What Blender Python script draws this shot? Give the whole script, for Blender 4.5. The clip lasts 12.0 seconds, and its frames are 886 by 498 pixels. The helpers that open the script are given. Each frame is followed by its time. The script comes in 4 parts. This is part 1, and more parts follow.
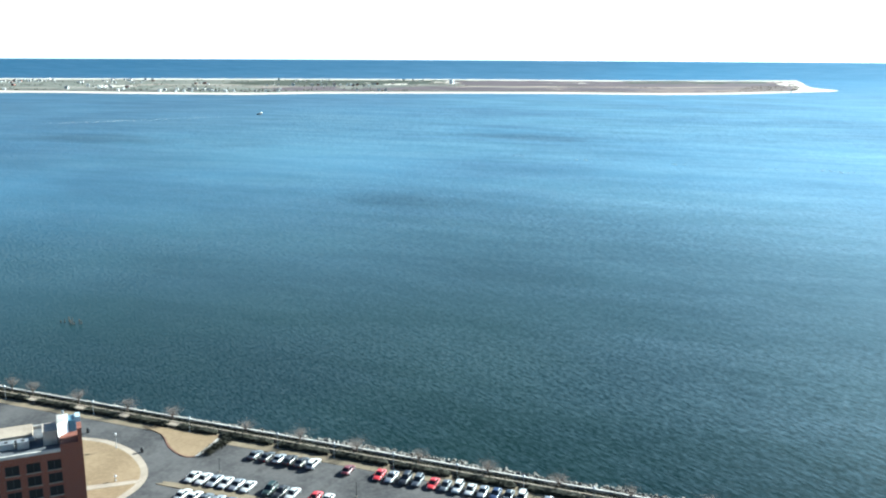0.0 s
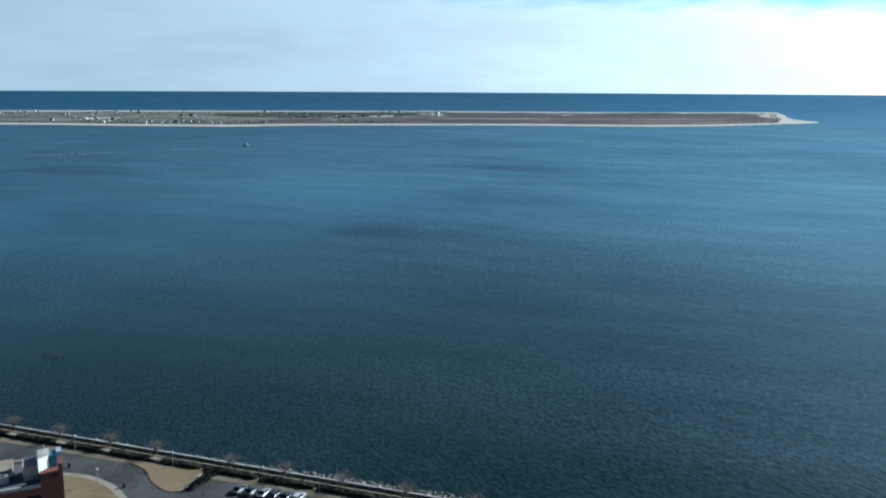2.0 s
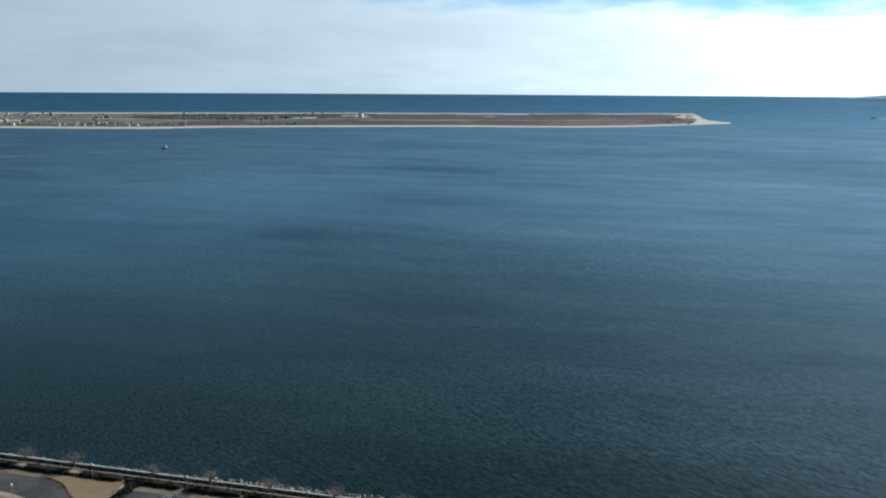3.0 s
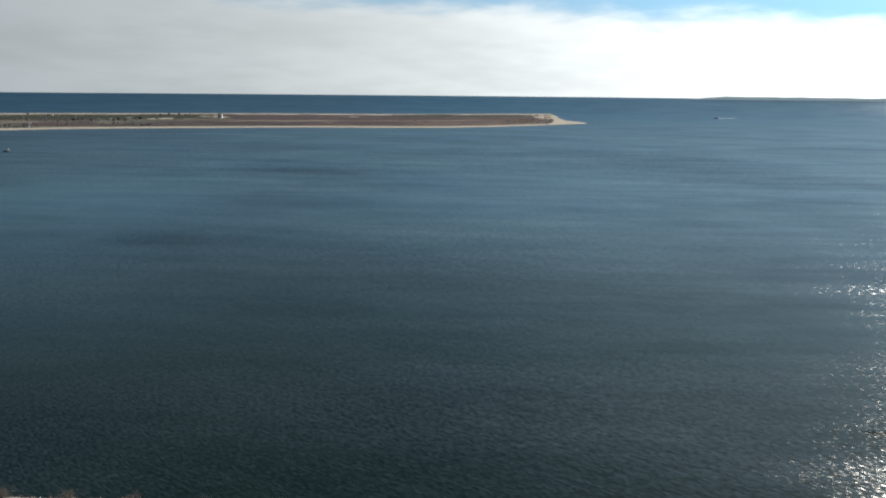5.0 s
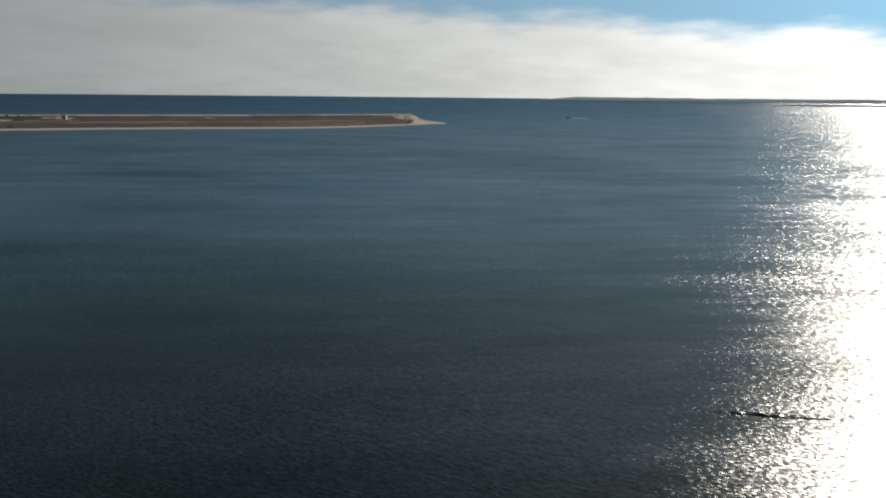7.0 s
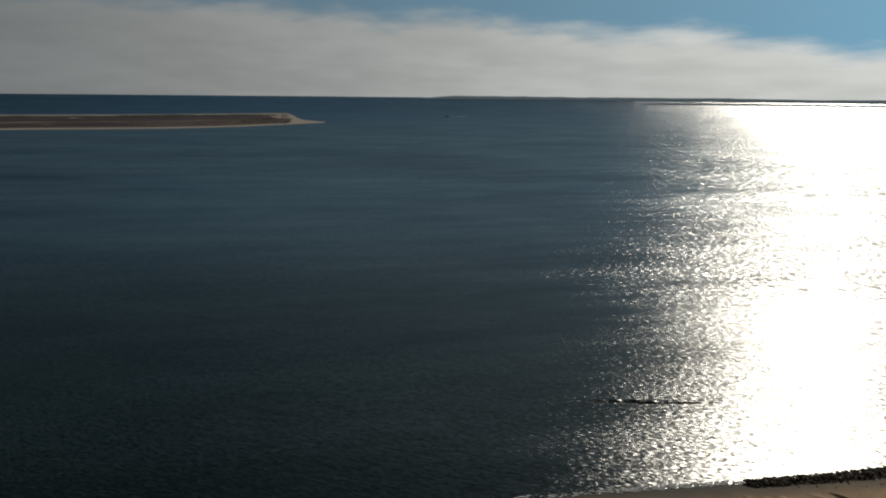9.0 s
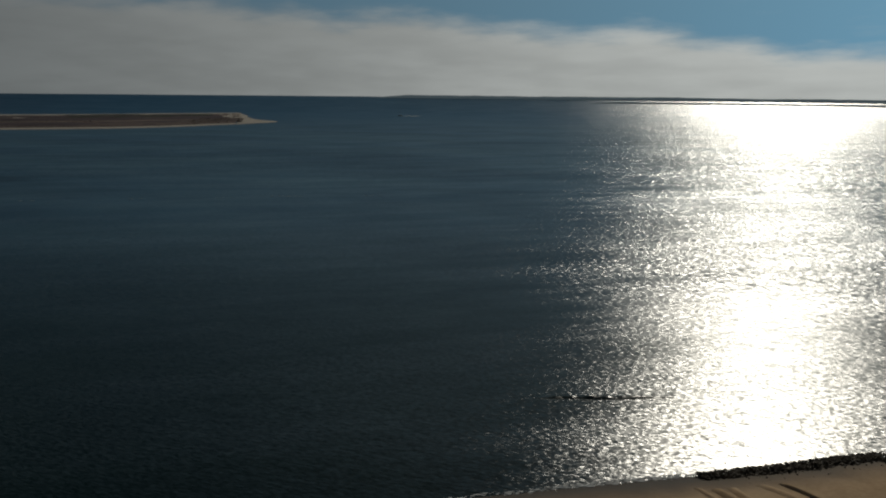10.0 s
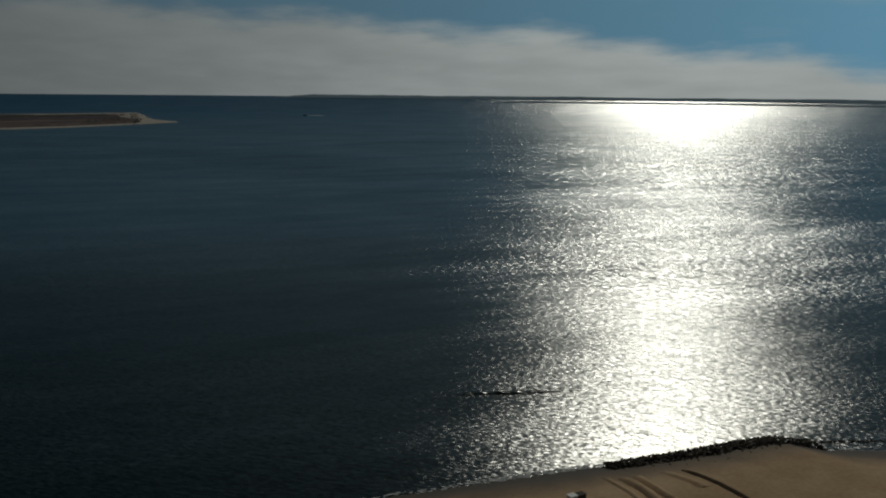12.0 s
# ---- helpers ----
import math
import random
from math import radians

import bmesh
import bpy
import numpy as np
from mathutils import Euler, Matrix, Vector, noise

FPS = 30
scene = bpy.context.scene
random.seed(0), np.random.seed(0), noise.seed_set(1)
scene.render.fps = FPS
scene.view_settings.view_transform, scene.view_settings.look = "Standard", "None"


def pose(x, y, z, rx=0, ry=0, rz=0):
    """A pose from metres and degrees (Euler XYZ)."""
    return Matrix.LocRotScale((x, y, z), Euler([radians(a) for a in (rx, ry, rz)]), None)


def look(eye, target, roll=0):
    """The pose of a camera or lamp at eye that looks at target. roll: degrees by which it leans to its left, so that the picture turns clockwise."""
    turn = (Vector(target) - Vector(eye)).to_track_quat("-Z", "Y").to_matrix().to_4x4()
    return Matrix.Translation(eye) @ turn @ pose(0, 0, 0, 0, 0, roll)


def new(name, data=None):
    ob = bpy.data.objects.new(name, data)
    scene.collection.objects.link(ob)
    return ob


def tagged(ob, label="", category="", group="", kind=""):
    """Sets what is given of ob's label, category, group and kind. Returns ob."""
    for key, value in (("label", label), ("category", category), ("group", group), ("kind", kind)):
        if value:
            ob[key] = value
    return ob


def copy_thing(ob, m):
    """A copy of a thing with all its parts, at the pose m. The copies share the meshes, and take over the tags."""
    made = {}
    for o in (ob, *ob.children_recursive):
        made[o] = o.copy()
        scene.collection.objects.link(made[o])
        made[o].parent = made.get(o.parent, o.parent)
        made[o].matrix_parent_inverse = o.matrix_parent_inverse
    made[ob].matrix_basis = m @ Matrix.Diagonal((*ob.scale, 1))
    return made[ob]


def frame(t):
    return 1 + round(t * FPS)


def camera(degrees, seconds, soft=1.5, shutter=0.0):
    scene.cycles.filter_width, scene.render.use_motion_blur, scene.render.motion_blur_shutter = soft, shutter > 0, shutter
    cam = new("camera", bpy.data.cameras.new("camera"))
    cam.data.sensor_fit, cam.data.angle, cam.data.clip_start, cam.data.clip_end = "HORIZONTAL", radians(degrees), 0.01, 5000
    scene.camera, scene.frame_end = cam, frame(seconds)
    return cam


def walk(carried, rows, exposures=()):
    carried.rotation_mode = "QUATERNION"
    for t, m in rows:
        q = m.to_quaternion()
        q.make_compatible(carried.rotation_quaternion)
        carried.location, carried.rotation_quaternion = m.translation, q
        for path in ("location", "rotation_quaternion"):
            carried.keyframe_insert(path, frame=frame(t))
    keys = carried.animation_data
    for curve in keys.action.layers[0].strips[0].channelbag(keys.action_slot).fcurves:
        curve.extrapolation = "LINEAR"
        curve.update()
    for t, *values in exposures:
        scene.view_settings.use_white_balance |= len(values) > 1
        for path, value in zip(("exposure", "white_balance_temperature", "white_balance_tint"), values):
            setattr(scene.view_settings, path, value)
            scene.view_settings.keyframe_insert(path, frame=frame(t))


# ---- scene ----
cam = camera(53.69, 12.0, soft=2.1)
EYE_Z = 91.0


def aim(yaw, pitch, roll):
    """The drone hovers at one spot over the shore and pans."""
    return pose(0, 0, EYE_Z, 0, 0, yaw) @ pose(0, 0, 0, 90 + pitch) @ pose(0, 0, 0, 0, 0, roll)


TURNS = [
    (0.0, 18.301, -12.484, 0.285), (0.1, 18.27, -10.53, 0.283), (0.2, 18.26, -10.515, 0.282), (0.5, 18.234, -10.507, 0.280),
    (1.0, 18.028, -10.481, 0.283), (1.5, 18.0, -10.48, 0.287), (2.0, 17.376, -10.448, 0.298), (2.5, 15.224, -10.383, 0.316),
    (3.0, 12.447, -10.326, 0.341), (5.0, 3.59, -10.232, 0.533), (5.5, 1.706, -10.212, 0.548), (6.0, -0.656, -10.181, 0.56),
    (6.5, -3.064, -10.166, 0.568), (7.0, -5.455, -10.124, 0.569), (9.0, -13.276, -10.117, 0.585), (9.5, -14.741, -10.137, 0.581),
    (10.0, -16.293, -10.139, 0.575), (10.5, -17.798, -10.123, 0.578), (11.0, -19.373, -10.118, 0.573),
    (11.5, -20.957, -10.108, 0.566), (12.0, -22.378, -10.121, 0.569),
]
walk(cam, [(t, aim(a, b, c)) for t, a, b, c in TURNS],
     exposures=[(0.0, 2.70, 5550, -5), (0.5, 2.33, 5250, -5), (1.0, 1.8, 5020, -5), (1.5, 1.45, 5020, -5), (2.5, 1.18, 5350, -1), (5.0, 0.84, 6600, 7), (7.0, 0.13, 6900, 9), (9.0, -0.88, 6800, 7), (12.0, -1.78, 6450, 1)])

# ---- light: one winter sun over the sea, a low cloud bank, blue above ----
SUN_AZ, SUN_EL = radians(37.4), radians(28)
SUN_DIR = Vector((math.sin(SUN_AZ) * math.cos(SUN_EL), math.cos(SUN_AZ) * math.cos(SUN_EL), math.sin(SUN_EL)))
sun = new("sun", bpy.data.lights.new("sun", "SUN"))
sun.data.energy, sun.data.angle, sun.data.color = 3.5, radians(0.53), (1.0, 0.93, 0.84)
sun.matrix_world = look(SUN_DIR * 300, (0, 0, 0))


class Nodes:
    """Short forms for node trees."""

    def __init__(self, tree):
        self.tree = tree
        tree.nodes.clear()

    def add(self, kind, ins=None, operation=None):
        n = self.tree.nodes.new(kind)
        if operation:
            n.operation = operation
        for k, v in (ins or {}).items():
            self.put(n.inputs[k], v)
        return n

    def put(self, socket, v):
        if isinstance(v, bpy.types.NodeSocket):
            self.tree.links.new(v, socket)
        else:
            socket.default_value = v

    def math(self, op, a, b=0.0, c=0.0, clamp=False):
        n = self.add("ShaderNodeMath", {0: a, 1: b, 2: c}, op)
        n.use_clamp = clamp
        return n.outputs[0]

    def span(self, v, lo, hi, a=0.0, b=1.0, smooth=True):
        n = self.add("ShaderNodeMapRange", {0: v, 1: lo, 2: hi, 3: a, 4: b})
        n.interpolation_type = "SMOOTHSTEP" if smooth else "LINEAR"
        return n.outputs[0]

    def mix(self, f, a, b, blend="MIX"):
        n = self.add("ShaderNodeMix")
        n.data_type, n.blend_type = "RGBA", blend
        self.put(n.inputs[0], f), self.put(n.inputs[6], a), self.put(n.inputs[7], b)
        return n.outputs[2]

    def noise(self, vec, scale, detail=3.0, rough=0.5, stretch=None):
        if stretch:
            vec = self.add("ShaderNodeVectorMath", {0: vec, 1: stretch}, operation="MULTIPLY").outputs[0]
        return self.add("ShaderNodeTexNoise", {"Vector": vec, "Scale": scale, "Detail": detail, "Roughness": rough}).outputs[0]


def rgb(r, g, b):
    return (r, g, b, 1.0)


world = bpy.data.worlds.new("sky")
scene.world, world.use_nodes = world, True
W = Nodes(world.node_tree)
way = W.add("ShaderNodeTexCoord").outputs["Generated"]
sep = W.add("ShaderNodeSeparateXYZ", {0: way})
el = W.math("MULTIPLY", W.math("ARCSINE", sep.outputs[2]), 57.2958)
az = W.math("MULTIPLY", W.math("ARCTAN2", sep.outputs[0], sep.outputs[1]), 57.2958)
polar = W.add("ShaderNodeCombineXYZ", {0: az, 1: W.math("MULTIPLY", el, 4.5), 2: 0.0}).outputs[0]
nishita = W.add("ShaderNodeTexSky")
nishita.sky_type, nishita.sun_disc, nishita.sun_elevation, nishita.sun_rotation = "NISHITA", False, SUN_EL, SUN_AZ
nishita.air_density, nishita.dust_density, nishita.ozone_density = 1.0, 0.6, 2.0
zenith = W.mix(1.0, nishita.outputs[0], rgb(0.0092, 0.0132, 0.0176), "MULTIPLY")
side = W.span(W.math("ABSOLUTE", W.math("SUBTRACT", az, 48.0)), 0.0, 108.0, 1.0, 0.0, False)
haze = W.mix(W.math("POWER", side, 2.5), rgb(0.14, 0.19, 0.24), rgb(0.38, 0.80, 1.18))
blue = W.mix(W.span(el, 4.0, 27.0), haze, zenith)
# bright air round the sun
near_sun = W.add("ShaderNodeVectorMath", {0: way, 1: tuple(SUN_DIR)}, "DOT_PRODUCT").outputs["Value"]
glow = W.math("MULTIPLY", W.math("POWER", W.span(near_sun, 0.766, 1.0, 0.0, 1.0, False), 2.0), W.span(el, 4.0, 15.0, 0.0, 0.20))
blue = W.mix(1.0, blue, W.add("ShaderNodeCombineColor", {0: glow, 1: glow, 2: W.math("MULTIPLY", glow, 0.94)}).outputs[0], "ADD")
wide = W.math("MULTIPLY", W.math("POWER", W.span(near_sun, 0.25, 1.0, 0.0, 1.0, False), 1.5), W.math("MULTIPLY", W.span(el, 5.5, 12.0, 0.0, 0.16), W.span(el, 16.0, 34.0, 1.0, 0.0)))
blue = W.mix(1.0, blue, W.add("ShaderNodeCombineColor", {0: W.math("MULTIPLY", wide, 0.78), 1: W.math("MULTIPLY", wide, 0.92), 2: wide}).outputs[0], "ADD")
puff = W.noise(polar, 0.085, 3.0, 0.5)
fine = W.noise(polar, 0.33, 4.0, 0.55)
# upper edge of the bank, in degrees over the horizon by azimuth: a scalloped line that sinks towards the sunny side
edge_line = W.add("ShaderNodeValToRGB", {0: W.span(az, -60.0, 90.0, 0.0, 1.0, False)})
edge_line.color_ramp.interpolation = "EASE"
RIM_AT = [(-60, 8.0), (-25, 6.6), (-12, 5.7), (0, 5.5), (6, 5.2), (9.5, 4.7), (13, 5.1), (19, 4.4), (24, 3.9), (28.5, 4.15), (33.5, 3.45), (38, 2.7), (43, 2.6), (49, 1.5), (60, 0.9), (90, 0.8)]
stops = edge_line.color_ramp.elements
for i, (a, e) in enumerate(RIM_AT):
    stop = stops[i] if i < 2 else stops.new(0.999)
    stop.position, stop.color = (a + 60) / 150, (e / 10, e / 10, e / 10, 1.0)
rim = W.math("MULTIPLY", edge_line.outputs[0], 10.0)
rim = W.math("ADD", rim, W.math("MULTIPLY", W.math("SUBTRACT", puff, 0.5), 0.9))
rim = W.math("ADD", rim, W.math("MULTIPLY", W.math("SUBTRACT", fine, 0.5), 1.5))
bank = W.span(W.math("SUBTRACT", rim, el), -0.6, 1.2)
wisp = W.math("MULTIPLY", W.span(W.noise(polar, 0.05, 5.0, 0.6), 0.5, 0.75), W.span(el, 8.0, 14.0, 0.35, 0.06))
cover = W.math("MAXIMUM", bank, wisp)
streak = W.math("ADD", W.math("MULTIPLY", puff, 0.7), W.math("MULTIPLY", fine, 0.3))
crest = W.math("MULTIPLY", W.span(W.math("SUBTRACT", rim, el), 0.2, 2.6, 1.0, 0.0), 0.06)
cloud = W.mix(W.math("SMOOTH_MIN", W.math("POWER", side, 3.05), 0.56, 0.3), rgb(0.212, 0.236, 0.258), rgb(1.82, 1.86, 1.87))
cloud = W.mix(1.0, cloud, W.add("ShaderNodeCombineColor", {i: W.math("ADD", W.span(streak, 0.34, 0.66, W.math("MULTIPLY_ADD", side, -0.12, 0.96), 1.03), crest) for i in range(3)}).outputs[0], "MULTIPLY")
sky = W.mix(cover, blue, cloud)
back = W.add("ShaderNodeBackground", {0: sky, 1: 1.0})
W.tree.links.new(back.outputs[0], W.add("ShaderNodeOutputWorld").inputs[0])


# ---- materials ----
def material(name):
    m = bpy.data.materials.new(name)
    m.use_nodes = True
    return m, Nodes(m.node_tree)


def surface(name, dark, light, rough=0.85, grain=2.0, blotch=0.15, bump=0.3, metal=0.0, random_tint=0.0, spec=0.22, depth=0.02):
    """A surface whose colour varies at two scales, in metres, with a fine relief."""
    m, n = material(name)
    where = n.add("ShaderNodeTexCoord").outputs["Object"]
    f1, f2 = n.noise(where, grain, 4.0, 0.6), n.noise(where, blotch, 3.0, 0.55)
    f = n.span(n.math("ADD", n.math("MULTIPLY", f1, 0.45), n.math("MULTIPLY", f2, 0.55)), 0.32, 0.68)
    col = n.mix(f, rgb(*dark), rgb(*light))
    if random_tint:
        rnd = n.add("ShaderNodeObjectInfo").outputs["Random"]
        col = n.mix(1.0, col, n.add("ShaderNodeCombineColor", {i: n.math("MULTIPLY_ADD", rnd, random_tint, 1 - random_tint / 2) for i in range(3)}).outputs[0], "MULTIPLY")
    b = n.add("ShaderNodeBump", {"Strength": bump, "Distance": depth, "Height": f1})
    s = n.add("ShaderNodeBsdfPrincipled", {"Base Color": col, "Roughness": n.math("MULTIPLY_ADD", f1, 0.2, rough - 0.1), "Metallic": metal,
                                           "Specular IOR Level": spec, "Normal": b.outputs[0]})
    n.tree.links.new(s.outputs[0], n.add("ShaderNodeOutputMaterial").inputs[0])
    return m


def water():
    m, n = material("sea_water")
    where = n.add("ShaderNodeNewGeometry").outputs["Position"]
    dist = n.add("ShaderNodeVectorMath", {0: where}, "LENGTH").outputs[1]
    turned = n.add("ShaderNodeMapping", {"Vector": where, "Rotation": (0, 0, radians(36))}).outputs[0]
    swell = n.noise(turned, 0.075, 3.0, 0.55, (0.3, 1.0, 1.0))
    chop = n.noise(turned, 0.68, 2.0, 0.55, (0.36, 1.0, 1.0))
    ripple = n.noise(turned, 2.3, 1.0, 0.5, (0.5, 1.0, 1.0))
    gust = n.span(n.noise(turned, 0.0046, 5.0, 0.62, (0.7, 1.0, 1.0)), 0.36, 0.66)
    lane = n.span(n.noise(where, 0.0032, 4.0, 0.6, (0.8, 1.0, 1.0)), 0.38, 0.62)
    h = n.math("ADD", n.math("MULTIPLY", swell, 0.75), n.math("MULTIPLY", chop, 0.26))
    h = n.math("ADD", h, n.math("MULTIPLY", ripple, 0.10))
    # steeper short seas out in the open bay
    sea = n.noise(turned, 0.22, 2.0, 0.6, (0.5, 1.0, 1.0))
    h = n.math("ADD", h, n.math("MULTIPLY", sea, n.span(dist, 280, 1200, 0.0, 1.0)))
    # long slicks and ruffled lanes that lie along the shore
    slick = n.span(n.noise(where, 0.028, 5.0, 0.65, (0.22, 1.0, 1.0)), 0.34, 0.66)
    b = n.add("ShaderNodeBump", {"Strength": n.math("MULTIPLY", n.span(dist, 300, 3000, 0.32, 0.20), n.math("MULTIPLY_ADD", slick, n.span(dist, 300, 1300, 0.5, 0.0), 0.8)), "Distance": 1.0, "Height": h})
    # short steep wavelets: their faces lean every way up to a limit, which gives the sun's path its firm, sparkling edge
    lean = []
    for scale, spread in ((1.9, (0.3, 1.0, 1.0)), (1.0, (0.36, 1.0, 1.0)), (0.5, (0.36, 1.0, 1.0))):
        v = n.add("ShaderNodeVectorMath", {0: turned, 1: spread}, operation="MULTIPLY").outputs[0]
        f = n.add("ShaderNodeTexNoise", {"Vector": v, "Scale": scale, "Detail": 1.0, "Roughness": 0.5}).outputs["Color"]
        lean.append(n.add("ShaderNodeSeparateColor", {0: f}))
    outer, open_bay = n.span(dist, 260, 480), n.span(dist, 550, 1100)
    shares = (n.math("SUBTRACT", 1.0, outer), n.math("SUBTRACT", outer, open_bay), open_bay)
    turns = []
    for i in (0, 1):
        total = 0.0
        for f, w in zip(lean, shares):
            total = n.math("MULTIPLY_ADD", n.span(f.outputs[i], 0.28, 0.72, -1.0, 1.0, False), w, total)
        turns.append(total)
    across, along = turns
    steep = n.math("MULTIPLY_ADD", slick, 0.36, 0.80)
    tilt = n.add("ShaderNodeVectorMath", {0: (math.cos(SUN_AZ), -math.sin(SUN_AZ), 0.0), "Scale": n.math("MULTIPLY", n.math("MULTIPLY", across, steep), n.span(dist, 200, 600, 0.125, 0.225))}, "SCALE").outputs[0]
    tilt2 = n.add("ShaderNodeVectorMath", {0: (math.sin(SUN_AZ), math.cos(SUN_AZ), 0.0), "Scale": n.math("MULTIPLY", n.math("MULTIPLY", along, steep), n.span(dist, 200, 1500, 0.105, 0.23))}, "SCALE").outputs[0]
    face = n.add("ShaderNodeVectorMath", {0: n.add("ShaderNodeVectorMath", {0: tilt, 1: tilt2}, "ADD").outputs[0], 1: b.outputs[0]}, "ADD").outputs[0]
    face = n.add("ShaderNodeVectorMath", {0: face}, "NORMALIZE").outputs[0]
    gentle = n.add("ShaderNodeBump", {"Strength": 0.25, "Distance": 1.0, "Height": h})
    silt = n.noise(turned, 0.011, 4.0, 0.6)
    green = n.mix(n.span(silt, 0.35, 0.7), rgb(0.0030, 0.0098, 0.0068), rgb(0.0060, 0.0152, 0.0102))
    # bluer, brighter body colour with distance makes up for the capped sky reflection
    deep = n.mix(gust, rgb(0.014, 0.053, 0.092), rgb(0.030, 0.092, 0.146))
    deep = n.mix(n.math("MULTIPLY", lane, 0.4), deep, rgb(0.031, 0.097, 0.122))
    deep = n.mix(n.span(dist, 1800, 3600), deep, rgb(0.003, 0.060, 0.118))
    # body colour darkens westwards: duller sky shine away from the sun, painted in
    east = n.add("ShaderNodeSeparateXYZ", {0: where}).outputs[0]
    deep = n.mix(n.span(n.math("ADD", east, n.math("MULTIPLY", silt, 300.0)), -700, -80, 0.5, 0.0), deep, rgb(0.008, 0.030, 0.060))
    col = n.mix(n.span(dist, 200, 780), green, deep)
    # darker cat's-paws where gusts touch down: their lost reflection painted as dark ellipses
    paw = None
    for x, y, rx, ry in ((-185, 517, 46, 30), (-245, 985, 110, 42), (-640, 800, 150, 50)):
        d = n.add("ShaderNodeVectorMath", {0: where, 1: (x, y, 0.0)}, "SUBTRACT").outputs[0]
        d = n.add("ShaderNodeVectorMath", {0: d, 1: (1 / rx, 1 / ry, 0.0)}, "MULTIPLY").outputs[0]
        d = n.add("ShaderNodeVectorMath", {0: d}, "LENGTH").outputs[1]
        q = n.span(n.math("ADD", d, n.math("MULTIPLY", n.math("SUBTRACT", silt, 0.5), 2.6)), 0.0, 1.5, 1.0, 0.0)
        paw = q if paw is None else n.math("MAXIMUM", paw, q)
    rough = n.math("ADD", n.span(dist, 165, 500, 0.305, 0.338), n.span(dist, 700, 3200, 0.0, 0.065))
    rough = n.math("ADD", rough, n.math("MULTIPLY_ADD", slick, n.span(dist, 300, 1300, 0.035, 0.0), n.math("MULTIPLY_ADD", gust, n.span(dist, 500, 2000, 0.03, 0.012), -0.03)))
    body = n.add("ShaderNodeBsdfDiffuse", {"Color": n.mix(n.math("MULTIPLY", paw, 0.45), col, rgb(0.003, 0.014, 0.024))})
    shine = n.add("ShaderNodeBsdfGlossy", {"Color": rgb(1.0, 1.0, 1.0), "Roughness": rough, "Normal": face})
    shine.distribution = "BECKMANN"
    mirror = n.add("ShaderNodeFresnel", {"IOR": 1.33, "Normal": gentle.outputs[0]}).outputs[0]
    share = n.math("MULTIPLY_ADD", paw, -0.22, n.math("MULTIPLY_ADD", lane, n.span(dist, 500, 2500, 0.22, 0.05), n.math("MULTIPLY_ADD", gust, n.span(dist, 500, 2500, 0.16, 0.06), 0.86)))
    limit = n.math("ADD", n.span(dist, 220, 640, 0.104, 0.203), n.span(dist, 640, 2600, 0.0, 0.055))
    share = n.math("MULTIPLY", share, n.math("MULTIPLY_ADD", slick, 0.28, 0.86))
    mirror = n.math("MULTIPLY", n.math("MINIMUM", mirror, limit), share)
    s = n.add("ShaderNodeMixShader", {0: mirror, 1: body.outputs[0], 2: shine.outputs[0]})
    n.tree.links.new(s.outputs[0], n.add("ShaderNodeOutputMaterial").inputs[0])
    return m


def brick_wall():
    m, n = material("red_brick")
    where = n.add("ShaderNodeTexCoord").outputs["Object"]
    sep = n.add("ShaderNodeSeparateXYZ", {0: where})
    flat = n.add("ShaderNodeCombineXYZ", {0: n.math("ADD", sep.outputs[0], sep.outputs[1]), 1: sep.outputs[2], 2: 0.0}).outputs[0]
    bond = n.add("ShaderNodeTexBrick", {"Vector": flat, "Color1": rgb(0.105, 0.024, 0.010), "Color2": rgb(0.150, 0.038, 0.017), "Mortar": rgb(0.16, 0.105, 0.08),
                                        "Scale": 1.0, "Mortar Size": 0.006, "Brick Width": 0.22, "Row Height": 0.075})
    stain = n.span(n.noise(where, 0.35, 4.0, 0.6), 0.3, 0.75)
    col = n.mix(stain, n.mix(0.25, bond.outputs[0], rgb(0.12, 0.05, 0.04)), bond.outputs[0])
    b = n.add("ShaderNodeBump", {"Strength": 0.4, "Distance": 0.01, "Height": bond.outputs[1]})
    s = n.add("ShaderNodeBsdfPrincipled", {"Base Color": col, "Roughness": 0.9, "Normal": b.outputs[0]})
    n.tree.links.new(s.outputs[0], n.add("ShaderNodeOutputMaterial").inputs[0])
    return m


def sand_sheet(name, dry_lo, dry_hi, wet_z):
    """Sand that is darker and smoother where the sea wets it."""
    m, n = material(name)
    where = n.add("ShaderNodeNewGeometry").outputs["Position"]
    z = n.add("ShaderNodeSeparateXYZ", {0: where}).outputs[2]
    f1, f2 = n.noise(where, 0.9, 5.0, 0.65), n.noise(where, 0.06, 4.0, 0.6)
    f = n.span(n.math("ADD", n.math("MULTIPLY", f1, 0.4), n.math("MULTIPLY", f2, 0.6)), 0.33, 0.67)
    wet = n.span(n.math("ADD", z, n.math("MULTIPLY", n.math("SUBTRACT", f2, 0.5), 0.5)), 0.1, wet_z, 1.0, 0.0)
    col = n.mix(wet, n.mix(f, rgb(*dry_lo), rgb(*dry_hi)), rgb(0.062, 0.048, 0.036))
    b = n.add("ShaderNodeBump", {"Strength": 0.5, "Distance": 0.12, "Height": f1})
    s = n.add("ShaderNodeBsdfPrincipled", {"Base Color": col, "Roughness": n.math("MULTIPLY_ADD", wet, -0.12, 0.92), "Specular IOR Level": n.math("MULTIPLY_ADD", wet, 0.08, 0.10), "Normal": b.outputs[0]})
    n.tree.links.new(s.outputs[0], n.add("ShaderNodeOutputMaterial").inputs[0])
    return m


